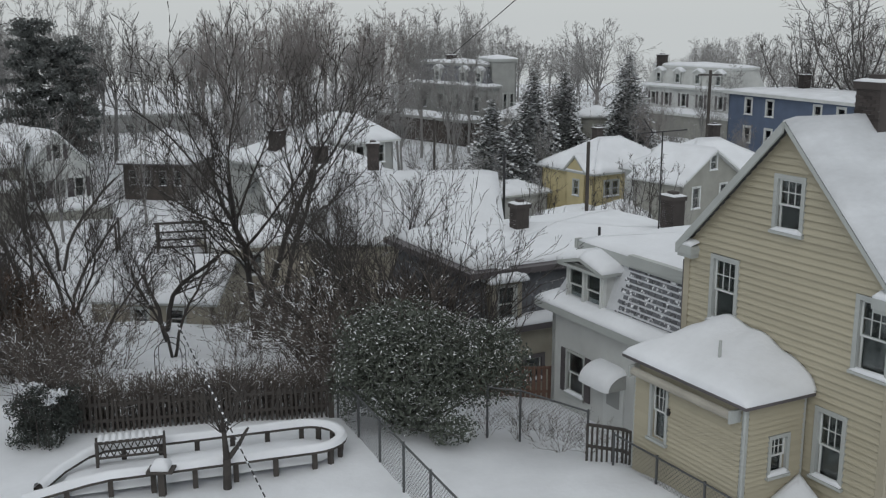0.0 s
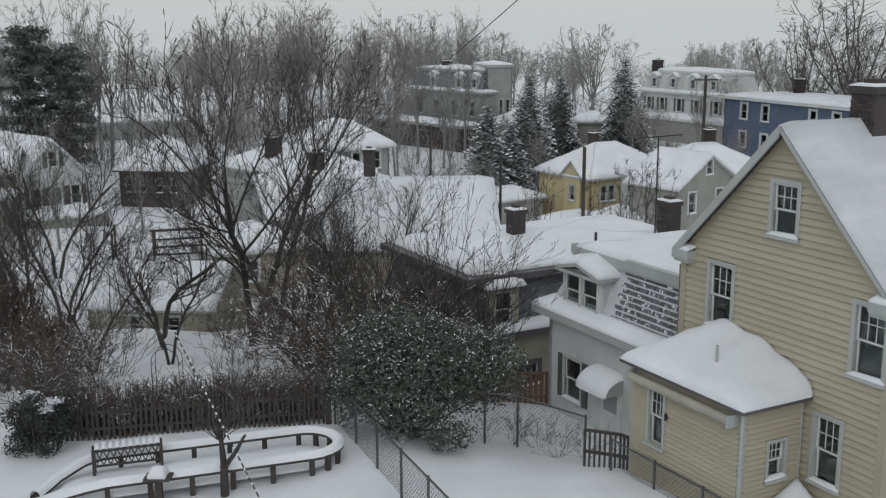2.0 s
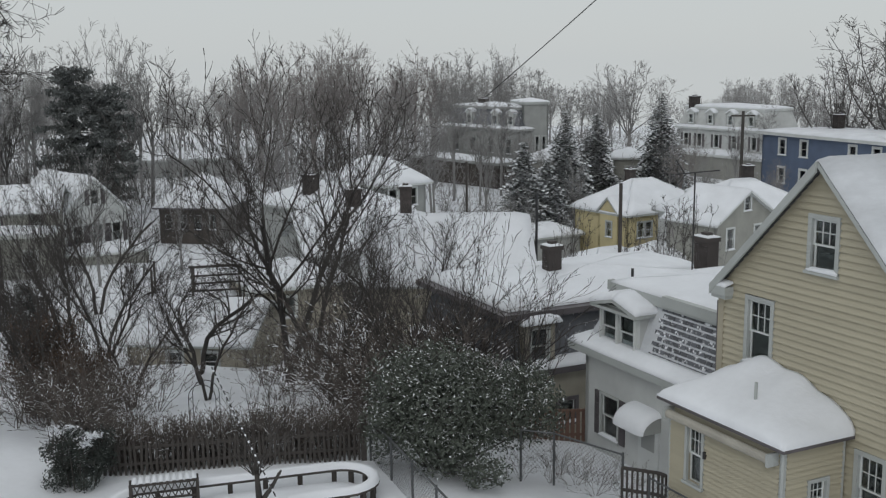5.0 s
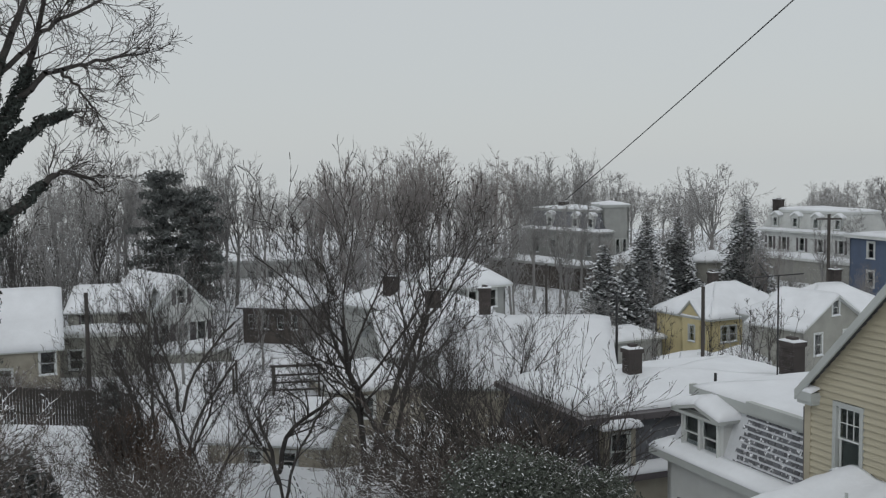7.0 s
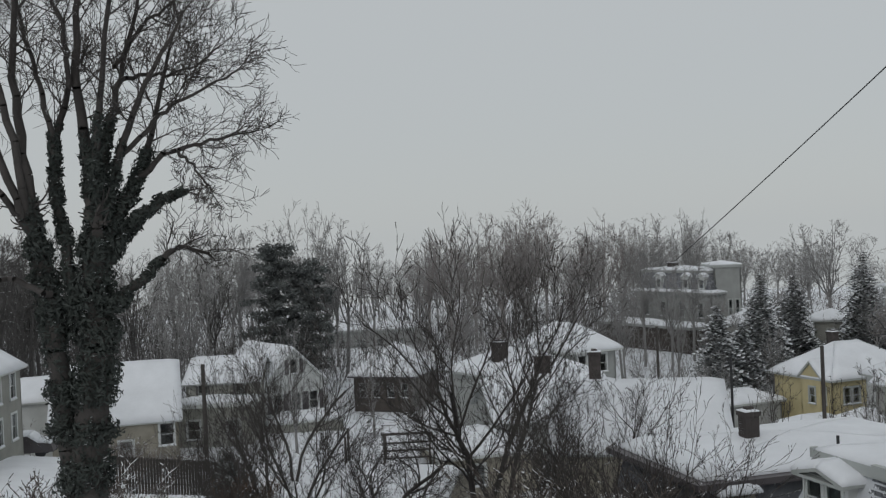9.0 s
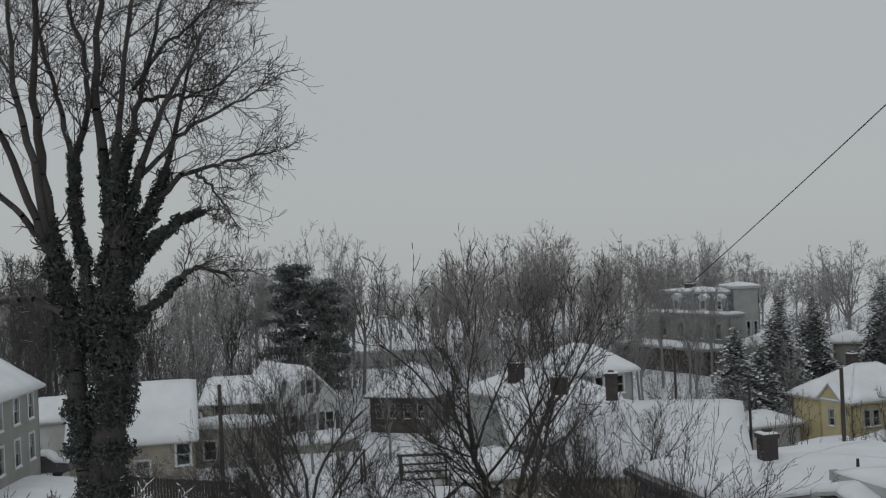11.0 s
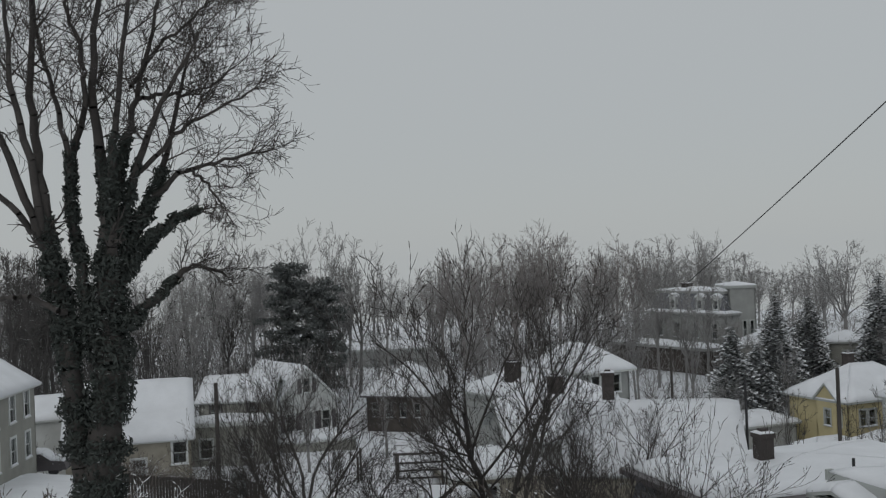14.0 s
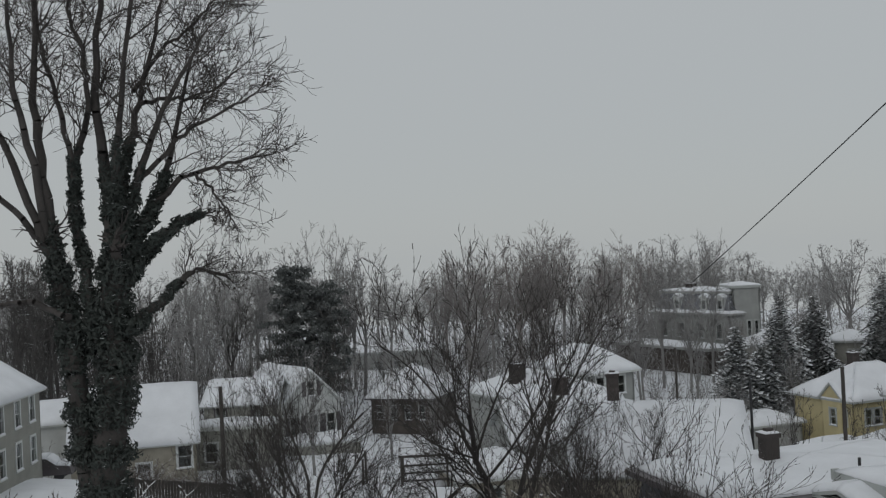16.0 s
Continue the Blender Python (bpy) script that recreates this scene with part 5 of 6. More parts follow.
for x0, x1, y0, y1, n, h0, h1 in zones:
    for k in range(n):
        x, y = rng.uniform(x0, x1), rng.uniform(y0, y1)
        if x / y < -0.46 and y > 30:
            continue
        if -1.9 < (x + 15.2) * 0.9 + (y - 28.4) * 0.44 < 1.7 and 26 < y < 38:
            continue
        plant(f"shrub{rng.randrange(3)}", x, y, rng.uniform(h0, h1), rng.uniform(0, 360), BARK_BROWN, "shrub", "tangled brown leafless shrub with snow", "shrub", "slope shrubs")

for x0, x1, y0, y1, n, h0, h1 in low_brush:
    for k in range(n):
        plant(f"shrub{rng.randrange(3)}", rng.uniform(x0, x1), rng.uniform(y0, y1), rng.uniform(h0, h1), rng.uniform(0, 360), BARK_BROWN, "shrub", "tangled brown leafless shrub with snow", "shrub", "slope shrubs", wide=1.3)


def big_ivy_tree():
    """The great tree: two stout stems from one foot, thickly grown with ivy, and a wide open crown."""
    rg = random.Random(5)
    t = thing("tree", "huge bare tree with ivy-covered trunk and limbs", "tree", pose(-12.85, 22.1, 0.3, 0, 0, 30))
    tr, cr, iv = Shape(), Shape(), Shape()

    def twig(p, d, length, r, level):
        n = 4 if level < 2 else 3
        for k in range(n):
            d = (d + Vector((rg.gauss(0, 0.17), rg.gauss(0, 0.17), rg.gauss(0.03, 0.15)))).normalized()
            q = p + d * (length / n)
            r1 = max(0.0065, r * 0.8)
            cr.tube(p, q, r, r1, 4 if level == 0 else 3)
            if level < 2:
                for _ in range(2 if rg.random() < 0.45 else 1):
                    u = d.orthogonal().normalized()
                    u.rotate(Matrix.Rotation(rg.uniform(0, 6.283), 3, d))
                    a = rg.uniform(0.4, 1.0)
                    twig(q, (d * math.cos(a) + u * math.sin(a)).normalized(), length * rg.uniform(0.42, 0.68), max(0.0065, r1 * 0.62), level + 1)
            p, r = q, r1

    def climb(p, q, a, thick):
        """Ivy leaves in uneven tufts along a limb."""
        n = int((q - p).length * (1900 if p.z > 3.5 else 700) * thick * (a + 0.2) / 0.5)
        for _ in range(n):
            c = p.lerp(q, rg.random())
            g = 0.85 + 1.0 * noise.noise(c * 2.3)
            if rg.random() < g:
                k = a + (0.04 + 0.2 * max(0.0, g - 0.3)) * thick * (1.0 if c.z > 8.5 else 1.4)
                leaves(iv, rg, c, (k, k, 0.15), 1, 0.072, shell=0.55)

    def bough(pts, r0, r1, deep, ivy, bare, far=1.0):
        """A limb through the given side and height pairs, leaning back by deep; ivy up to that share of it, twigs after bare."""
        P = [Vector((x, deep * k / (len(pts) - 1), z)) for k, (x, z) in enumerate(pts)]
        n = 5 * (len(P) - 1)
        line = []
        for k in range(n + 1):
            u = k / n * (len(P) - 1)
            i = min(int(u), len(P) - 2)
            f = u - i
            a, b, c, d = P[max(i - 1, 0)], P[i], P[i + 1], P[min(i + 2, len(P) - 1)]
            q = 0.5 * ((2 * b) + (c - a) * f + (2 * a - 5 * b + 4 * c - d) * f * f + (3 * b - a - 3 * c + d) * f ** 3)
            line.append(q + Vector((rg.gauss(0, 0.03), rg.gauss(0, 0.1), rg.gauss(0, 0.03))) * (0 < k < n))
        for k in range(n):
            p, q = line[k], line[k + 1]
            a, b = r0 + (r1 - r0) * k / n, r0 + (r1 - r0) * (k + 1) / n
            tr.tube(p, q, a, b, 10 if r0 > 0.3 else 7)
            if k / n < ivy:
                climb(p, q, a, 1.0 if ivy > 0.99 else 1.0 - 0.7 * (k / n / ivy))
            if k / n >= bare:
                for _ in range(1 if rg.random() < 0.75 else 2):
                    d = (q - p).normalized()
                    u = d.orthogonal().normalized()
                    u.rotate(Matrix.Rotation(rg.uniform(0, 6.283), 3, d))
                    w = rg.uniform(0.35, 0.95)
                    twig(p.lerp(q, rg.random()), (d * math.cos(w) + u * math.sin(w)).normalized(), far * rg.uniform(0.9, 1.7), min(0.026, b * 0.5), 0)
        twig(line[-1], (line[-1] - line[-2]).normalized(), far * 1.1, r1 * 0.8, 0)

    # the ivy-clad stem and its limbs
    bough([(-0.62, -0.6), (-0.54, 3.3), (-0.29, 6.7), (-0.09, 9.7)], 0.5, 0.3, 0.0, 1.0, 2)
    bough([(-0.12, 9.6), (-0.17, 11.6), (-0.37, 14.0), (-0.11, 17.2)], 0.19, 0.05, 0.3, 0.42, 0.35)
    bough([(-0.02, 10.3), (0.04, 12.2), (0.26, 14.0), (0.66, 17.0)], 0.12, 0.035, -1.2, 0.42, 0.4)
    bough([(0.05, 10.4), (0.38, 12.7), (0.79, 14.5), (1.35, 16.8)], 0.115, 0.03, 0.8, 0.4, 0.4)
    bough([(0.05, 10.3), (0.62, 12.2), (1.19, 13.5), (2.1, 15.2)], 0.12, 0.03, -0.6, 0.3, 0.35)
    bough([(0.05, 9.8), (0.84, 11.2), (1.24, 12.4), (1.9, 14.8)], 0.15, 0.03, 0.4, 0.6, 0.5)
    bough([(0.47, 11.8), (1.36, 12.7), (2.04, 13.2), (3.2, 13.8)], 0.07, 0.025, -0.5, 0.0, 0.35, 0.75)
    bough([(0.85, 11.3), (1.73, 12.0), (2.68, 12.2), (3.8, 12.5)], 0.08, 0.022, 0.5, 0.0, 0.45, 0.7)
    bough([(1.6, 11.95), (1.95, 11.9), (2.38, 11.45), (2.69, 10.9)], 0.05, 0.018, 0.2, 0.0, 0.3, 0.55)
    bough([(0.1, 9.4), (0.88, 10.4), (1.42, 10.8), (2.0, 11.0)], 0.15, 0.05, -0.2, 0.95, 0.9, 0.4)
    bough([(0.0, 8.2), (1.09, 9.1), (1.84, 9.7), (2.6, 9.4)], 0.13, 0.03, 0.3, 0.45, 0.4, 0.6)
    bough([(0.67, 13.7), (1.4, 13.9), (2.19, 14.0), (3.0, 14.6)], 0.06, 0.022, 0.6, 0.0, 0.3, 0.8)
    bough([(0.5, 14.0), (1.2, 15.0), (1.9, 15.6), (2.5, 16.3)], 0.06, 0.022, 0.3, 0.0, 0.25, 0.9)
    # the barer stem beside it
    bough([(-0.72, -0.6), (-0.79, 3.3), (-1.02, 7.4), (-1.4, 9.8)], 0.31, 0.2, 0.4, 1.0, 2)
    bough([(-1.37, 9.7), (-1.62, 12.0), (-1.74, 14.3), (-1.5, 17.0)], 0.16, 0.04, 0.4, 0.2, 0.4)
    bough([(-1.5, 10.4), (-1.88, 12.7), (-2.13, 14.4), (-2.2, 17.0)], 0.115, 0.03, -0.8, 0.0, 0.4)
    bough([(-1.5, 10.2), (-2.26, 12.3), (-2.87, 13.8), (-3.6, 15.8)], 0.115, 0.03, 0.6, 0.0, 0.35)
    bough([(-1.5, 10.3), (-2.53, 11.5), (-3.5, 12.6), (-4.8, 13.5)], 0.09, 0.025, -0.3, 0.0, 0.35)
    bough([(-1.15, 8.7), (-2.07, 9.1), (-3.0, 9.1), (-4.0, 9.4)], 0.09, 0.025, 0.3, 0.0, 0.35)
    # the slim middle stem
    bough([(-0.5, 7.9), (-0.85, 10.3), (-0.92, 12.0), (-0.55, 13.7)], 0.13, 0.07, 0.9, 0.75, 0.7)
    bough([(-0.92, 11.9), (-1.14, 13.4), (-1.5, 14.8), (-1.7, 16.6)], 0.08, 0.03, 1.3, 0.1, 0.35)
    bough([(-0.55, 13.5), (-0.57, 14.7), (-0.85, 15.8), (-1.0, 17.0)], 0.07, 0.03, 0.6, 0.0, 0.2)
    part("trunk", tr, BARK, t, smooth=True)
    part("crown", cr, BARK, t)
    part("ivy", iv, IVY, t, "dense dark ivy leaves")


big_ivy_tree()


# ---- the garden and the yards ----
def rhododendron():
    rg = random.Random(8)
    t = thing("evergreen_bush", "large dark evergreen bush with snow on its leaves", "bush", pose(-0.9, 25.0, 0))
    lv, sn, st = Shape(), Shape(), Shape()
    lumps = [((0, 0, 1.4), (1.9, 1.6, 1.3)), ((-0.9, 0.3, 2.0), (1.1, 1.2, 1.0)), ((0.9, 0.4, 1.9), (1.2, 1.2, 0.9)), ((0.2, -0.9, 0.8), (1.2, 0.9, 0.8)), ((1.6, 0.2, 1.1), (1.0, 1.0, 0.9)), ((-1.3, 0, 1.0), (0.8, 1.0, 1.0)), ((0, 0.2, 2.5), (1.1, 1, 0.7)), ((1.1, -1.4, 0.35), (0.7, 0.5, 0.45)), ((2.5, 0.6, 1.2), (0.8, 0.8, 0.9)), ((2.2, 1.2, 1.8), (0.8, 0.8, 0.6))]
    for c, r in lumps:
        leaves(lv, rg, c, r, int(2300 * r[0] * r[2]), 0.058, shell=0.45)
        leaves(sn, rg, c, (r[0] * 1.0, r[1] * 1.0, r[2] * 1.02), int(24 * r[0] * r[2]), 0.05, True, 0.8)
        for _ in range(5):
            st.tube((rg.uniform(-0.3, 0.3), rg.uniform(-0.3, 0.3), -0.2), Vector(c) + Vector((rg.uniform(-0.6, 0.6), rg.uniform(-0.6, 0.6), 0)), 0.035, 0.015, 5)
    tagged(part("stem_mass", st, BARK, t), kind="stuff")
    part("leaves", lv, LEAF, t)
    tagged(part("snow", sn, SNOW, t, "clumps of snow on leaves"), kind="stuff")


rhododendron()


def clipped_shrub(x, y, w, d, h, label):
    rg = random.Random(int(x * 10))
    t = thing("clipped_shrub", label, "shrub", pose(x, y, land(x, y)))
    s = Shape()
    for _ in range(24):
        a, b = rg.uniform(-w, w) * 0.8, rg.uniform(-d, d) * 0.8
        s.tube((a * 0.6, b * 0.6, -0.1), (a, b, h * rg.uniform(0.8, 0.98)), 0.02, 0.012, 4)
    tagged(part("stem_mass", s, BARK, t), kind="stuff")
    s = Shape()
    for k in range(16):
        c = (rg.uniform(-0.7, 0.7) * w, rg.uniform(-0.6, 0.5) * d, h * (0.18 + 0.55 * (k % 4) / 3))
        leaves(s, rg, c, (w * 0.45, d * 0.6, h * rg.uniform(0.22, 0.34)), 480, 0.04, shell=0.4)
    part("leaves", s, IVY, t)
    s = Shape()
    for k in range(170):
        c = Vector((rg.uniform(-0.8, 0.8) * w, rg.uniform(-0.7, 0.7) * d, h * rg.uniform(0.35, 0.9)))
        s.tube(c, c + Vector((rg.gauss(0, 0.22), rg.gauss(0, 0.22), rg.uniform(0.1, 0.4))), 0.009, 0.005, 3)
    tagged(part("twig_mass", s, BARK, t), kind="stuff")
    s = Shape()
    for k in range(11):
        c = (rg.uniform(-0.75, 0.75) * w, rg.uniform(-0.7, 0.5) * d, h * rg.uniform(0.78, 0.92))
        leaves(s, rg, c, (0.24, 0.22, 0.12), 46, 0.055, True, 0.2)
    tagged(part("snow", s, SNOW, t), kind="stuff")


clipped_shrub(-9.6, 23.5, 0.85, 0.6, 1.45, "dark dense shrub with patches of snow")


def hedge_fence():
    """A dark picket fence grown through with a brown hedge."""
    a, b = Vector((-9.3, 24.1, 0)), Vector((-3.0, 25.35, 0))
    d = (b - a).normalized()
    t = thing("picket_fence", "dark weathered picket fence along a hedge", "fence")
    n = 52
    q = Shape()
    q.add([(x, y, z) for y in (-0.012, 0.012) for x, z in ((-0.03, -0.3), (0.03, -0.3), (0.03, 0.82), (0, 0.92), (-0.03, 0.82))],
          [(0, 1, 2, 3, 4), (9, 8, 7, 6, 5), (0, 5, 6, 1), (1, 6, 7, 2), (2, 7, 8, 3), (3, 8, 9, 4), (4, 9, 5, 0)])
    me = q.mesh("picket")
    ang = math.degrees(math.atan2(d.y, d.x))
    rg = random.Random(3)
    for k in range(n):
        p = a.lerp(b, k / (n - 1))
        part("picket", me, WOOD, t, "", pose(p.x, p.y, land(p.x, p.y) + rg.uniform(-0.04, 0.03), 0, rg.uniform(-3, 3), ang))
    for z in (0.25, 0.68):
        s = Shape()
        s.box(0, (b - a).length, 0.014, 0.06, z - 0.04, z + 0.04)
        part("rail", s, WOOD, t, "", pose(a.x, a.y, 0, 0, 0, ang))
    s = Shape()
    s.box(-0.07, 0.07, -0.07, 0.07, -0.3, 1.25)
    part("post", s, WOOD, t, "", pose(b.x + 0.12, b.y, land(b.x, b.y), 0, 0, ang))
    h = thing("hedge", "brown leafless hedge dusted with snow", "hedge", None)
    tw, lf = Shape(), Shape()
    for k in range(900):
        p = a.lerp(b, rg.random()) + Vector((-d.y, d.x, 0)) * rg.uniform(0.12, 0.95)
        z0 = land(p.x, p.y) - 0.05
        top = Vector((p.x + rg.gauss(0, 0.15), p.y + rg.gauss(0, 0.15), z0 + rg.uniform(0.8, 1.35)))
        p.z = z0
        tw.tube(p, top, 0.014, 0.007, 3)
        for _ in range(3):
            c = p.lerp(top, rg.uniform(0.4, 0.95))
            tw.tube(c, c + Vector((rg.gauss(0, 0.16), rg.gauss(0, 0.16), rg.uniform(0.1, 0.3))), 0.008, 0.005, 3)
        if k % 2:
            leaves(lf, rg, top, (0.15, 0.15, 0.12), 5, 0.035)
    tagged(part("twig_mass", tw, BARK_BROWN, h), kind="stuff")
    part("leaves", lf, BARK_BROWN, h, "withered brown leaves with snow")


hedge_fence()


def loop_points():
    """The line of the long rounded timber rail round the planting bed."""
    a, b = Vector((-8.8, 20.15, 0)), Vector((-2.92, 22.15, 0))
    c, e = Vector((-3.42, 23.65, 0)), Vector((-8.1, 22.1, 0))
    pts = [a.lerp(b, k / 14) for k in range(15)]
    mid = (b + c) / 2
    r = (c - b).length / 2
    u = (b - c).normalized()
    f = Vector((-u.y, u.x, 0))
    if f.dot(b - a) < 0:
        f = -f
    pts += [mid + u * math.cos(t) * r + f * math.sin(t) * r * 1.0 for t in (math.pi * k / 12 for k in range(1, 12))]
    pts += [c.lerp(e, k / 12) for k in range(13)]
    pts += [Vector((-8.48, 21.5, 0)), Vector((-8.7, 20.8, 0))]
    return pts


def planting_bed():
    pts = loop_points()
    t = thing("timber_rail", "long rounded low timber rail capped with snow", "rail")
    wd, hs = 0.13, 0.42
    s, sn = Shape(), Shape()
    inn, out = [], []
    for k, p in enumerate(pts):
        d = (pts[min(k + 1, len(pts) - 1)] - pts[max(k - 1, 0)]).normalized()
        n = Vector((-d.y, d.x, 0)) * wd
        h = hs if k < len(pts) - 3 else hs * (0.75, 0.5, 0.25)[k - len(pts) + 3]
        h = hs * min(1, 0.35 + k * 0.18) if k < 4 else h
        out.append(p - n + Vector((0, 0, h)))
        inn.append(p + n + Vector((0, 0, h)))
    dn = Vector((0, 0, 0.06))
    for a, b in zip(out, inn):
        s.v += [tuple(a), tuple(b), tuple(b - dn), tuple(a - dn)]
    s.f = [(k * 4 + i, k * 4 + (i + 1) % 4, k * 4 + 4 + (i + 1) % 4, k * 4 + 4 + i) for k in range(len(pts) - 1) for i in range(4)]
    part("top_board", s, WOOD, t)
    m = 7
    for a, b in zip(out, inn):
        for i in range(m):
            u = i / (m - 1)
            p = a.lerp(b, -0.04 + 1.08 * u)
            sn.v.append((p.x, p.y, p.z + 0.004 + 0.13 * math.sqrt(max(0, 1 - (2 * u - 1) ** 2)) * (1 + 0.35 * noise.noise(p * 1.5))))
    sn.f = [(k * m + i, k * m + i + 1, (k + 1) * m + i + 1, (k + 1) * m + i) for k in range(len(pts) - 1) for i in range(m - 1)]
    part("snow", sn, SNOW, t, smooth=True)
    q = Shape()
    q.box(-0.055, 0.055, -0.05, 0.05, -0.4, 0.36)
    me = q.mesh("post")
    for k in range(2, len(pts) - 3, 2):
        p = pts[k]
        d = pts[k + 1] - pts[k - 1]
        part("post", me, WOOD, t, "", pose(p.x, p.y, 0, 0, 0, math.degrees(math.atan2(d.y, d.x))))
    s = Shape()
    ring = pts[1:-1]
    c = Vector((-5.6, 21.9, 0.2))
    n = len(ring)
    vs = [c]
    for f, h in ((0.4, 0.2), (0.75, 0.18), (0.95, 0.08)):
        vs += [c.lerp(Vector((p.x, p.y, h)), f) for p in ring]
    fs = [(0, 1 + i, 1 + (i + 1) % n) for i in range(n)]
    for k in range(2):
        fs += [(1 + k * n + i, 1 + (k + 1) * n + i, 1 + (k + 1) * n + (i + 1) % n, 1 + k * n + (i + 1) % n) for i in range(n)]
    s.add(vs, fs)
    single("snow_bed", s, SNOW, "snow lying in the planting bed", "snow", kind="stuff", smooth=True)


planting_bed()


def garden_bench():
    """A slatted bench seen from behind, with lattice below its snowy top rail."""
    m = pose(-7.75, 21.7, 0.2, 0, 0, 17)
    t = thing("garden_bench", "slatted wooden garden bench with snow on its slats", "bench", m)
    for k in range(10):
        x = 0.08 + k * 0.145
        s = Shape()
        s.box(x, x + 0.09, -0.02, 0.3, 0.56, 0.59)
        sl = part("slat", s, WOOD, t)
        s = Shape()
        snow_quad(s, (x - 0.01, -0.03, 0.59), (x + 0.1, -0.03, 0.59), (x + 0.1, 0.3, 0.59), (x - 0.01, 0.3, 0.59), 0.07, 4, 6)
        part("snow", s, SNOW, sl, smooth=True)
    for k in range(9):
        x = 0.1 + k * 0.15
        s = Shape()
        s.tube((x, 0.0, 0.2), (x + 0.15, 0.0, 0.54), 0.014, 0.014, 5)
        s.tube((x + 0.15, 0.02, 0.2), (x, 0.02, 0.54), 0.014, 0.014, 5)
        part("lattice", s, WOOD, t)
    for z in (0.19, 0.54):
        s = Shape()
        s.box(0.03, 1.5, -0.025, 0.025, z - 0.02, z + 0.02)
        part("rail", s, WOOD, t)
    for x in (0.04, 1.5):
        s = Shape()
        s.box(x - 0.035, x + 0.035, -0.035, 0.035, -0.3, 0.57)
        s.box(x - 0.035, x + 0.035, 0.25, 0.31, -0.3, 0.57)
        part("leg", s, WOOD, t)


garden_bench()


def stump():
    p = Vector((-6.05, 20.85, 0))
    t = thing("bird_table", "short post table with a cap of snow", "table", pose(p.x, p.y, 0))
    s = Shape()
    s.box(-0.07, 0.07, -0.07, 0.07, -0.3, 0.5)
    part("post", s, WOOD, t)
    s = Shape()
    s.box(-0.28, 0.28, -0.2, 0.2, 0.5, 0.55)
    part("top", s, WOOD, t)
    s = Shape()
    snow_quad(s, (-0.19, -0.17, 0.55), (0.19, -0.17, 0.55), (0.19, 0.17, 0.55), (-0.19, 0.17, 0.55), 0.26, 8, 8)
    part("snow", s, SNOW, t, smooth=True)


stump()


def pollard():
    t = thing("young_tree", "small pruned tree with forked dark stem", "tree", pose(-4.74, 21.26, -0.1))
    s = Shape()
    for p, q, a, b in [((0, 0, -0.2), (0.02, 0, 0.7), 0.1, 0.085), ((0.02, 0, 0.7), (-0.02, 0, 1.35), 0.08, 0.05), ((0.02, 0, 0.65), (0.28, 0.05, 1.0), 0.06, 0.05), ((0.28, 0.05, 1.0), (0.5, 0.05, 1.4), 0.045, 0.03), ((0.28, 0.05, 1.0), (0.36, 0.05, 1.12), 0.04, 0.03), ((-0.02, 0, 1.35), (-0.1, 0, 1.55), 0.04, 0.02), ((-0.02, 0, 1.35), (0.04, 0.1, 1.6), 0.035, 0.015)]:
        s.tube(p, q, a, b, 8, True)
    part("trunk", s, BARK, t, smooth=True)
    rg = random.Random(2)
    s = Shape()
    for k in range(26):
        p = Vector((rg.uniform(-0.1, 0.05), 0, 1.3))
        d = Vector((rg.gauss(0, 0.45), rg.gauss(0, 0.4), 1)).normalized()
        for j in range(6):
            q = p + d * 0.32
            s.tube(p, q, 0.011 - j * 0.001, 0.01 - j * 0.001, 3)
            if j > 1:
                s.tube(q, q + Vector((rg.gauss(0, 0.2), rg.gauss(0, 0.2), 0.2)), 0.006, 0.004, 3)
            p, d = q, (d + Vector((rg.gauss(0, 0.12), rg.gauss(0, 0.12), 0))).normalized()
    part("crown", s, BARK, t)


pollard()


def striped_stake():
    """A thin leaning pole with black and white bands."""
    top, foot = Vector((-4.32, 16.34, 5.11)), Vector((-0.05, 11.3, -0.2))
    t = thing("striped_pole", "thin leaning pole banded black and white", "pole")
    n = 130
    rod = Shape()
    rod.tube(top, foot, 0.0125, 0.0125, 6)
    part("rod", rod, DARK_METAL, t, "black rod")
    for k in range(1, n, 2):
        white = Shape()
        white.tube(top.lerp(foot, k / n), top.lerp(foot, (k + (0.62 if k % 2 else 1.38)) / n), 0.014, 0.014, 6)
        part("band", white, SNOW, t)


striped_stake()


def chain_fence(posts, high, name_label, mesh_step=0.11):
    t = thing("chain_link_fence", name_label, "fence")
    for p in posts:
        s = Shape()
        s.tube((p[0], p[1], p[2] - 0.4), (p[0], p[1], p[2] + high + 0.05), 0.03, 0.03, 8, True)
        part("post", s, STEEL, t)
    for p, q in zip(posts, posts[1:]):
        a, b = Vector(p), Vector(q)
        s = Shape()
        s.tube(a + Vector((0, 0, high)), b + Vector((0, 0, high)), 0.024, 0.024, 8)
        r = part("top_rail", s, STEEL, t)
        s = Shape()
        L = (b - a).length
        n = int(L / mesh_step)
        for k in range(-int(high / mesh_step), n + 1):
            for g in (0, 1):
                x0, x1 = k * mesh_step, k * mesh_step + high
                z0, z1 = 0.0, high
                if x0 < 0:
                    z0, x0 = -x0, 0.0
                if x1 > L:
                    z1, x1 = high - (x1 - L), L
                if x1 <= x0:
                    continue
                if g:
                    x0, x1 = L - x0, L - x1
                s.tube(a.lerp(b, x0 / L) + Vector((0, 0, z0)), a.lerp(b, x1 / L) + Vector((0, 0, z1)), 0.004, 0.004, 3)
        part("netting", s, STEEL, t)
    return t


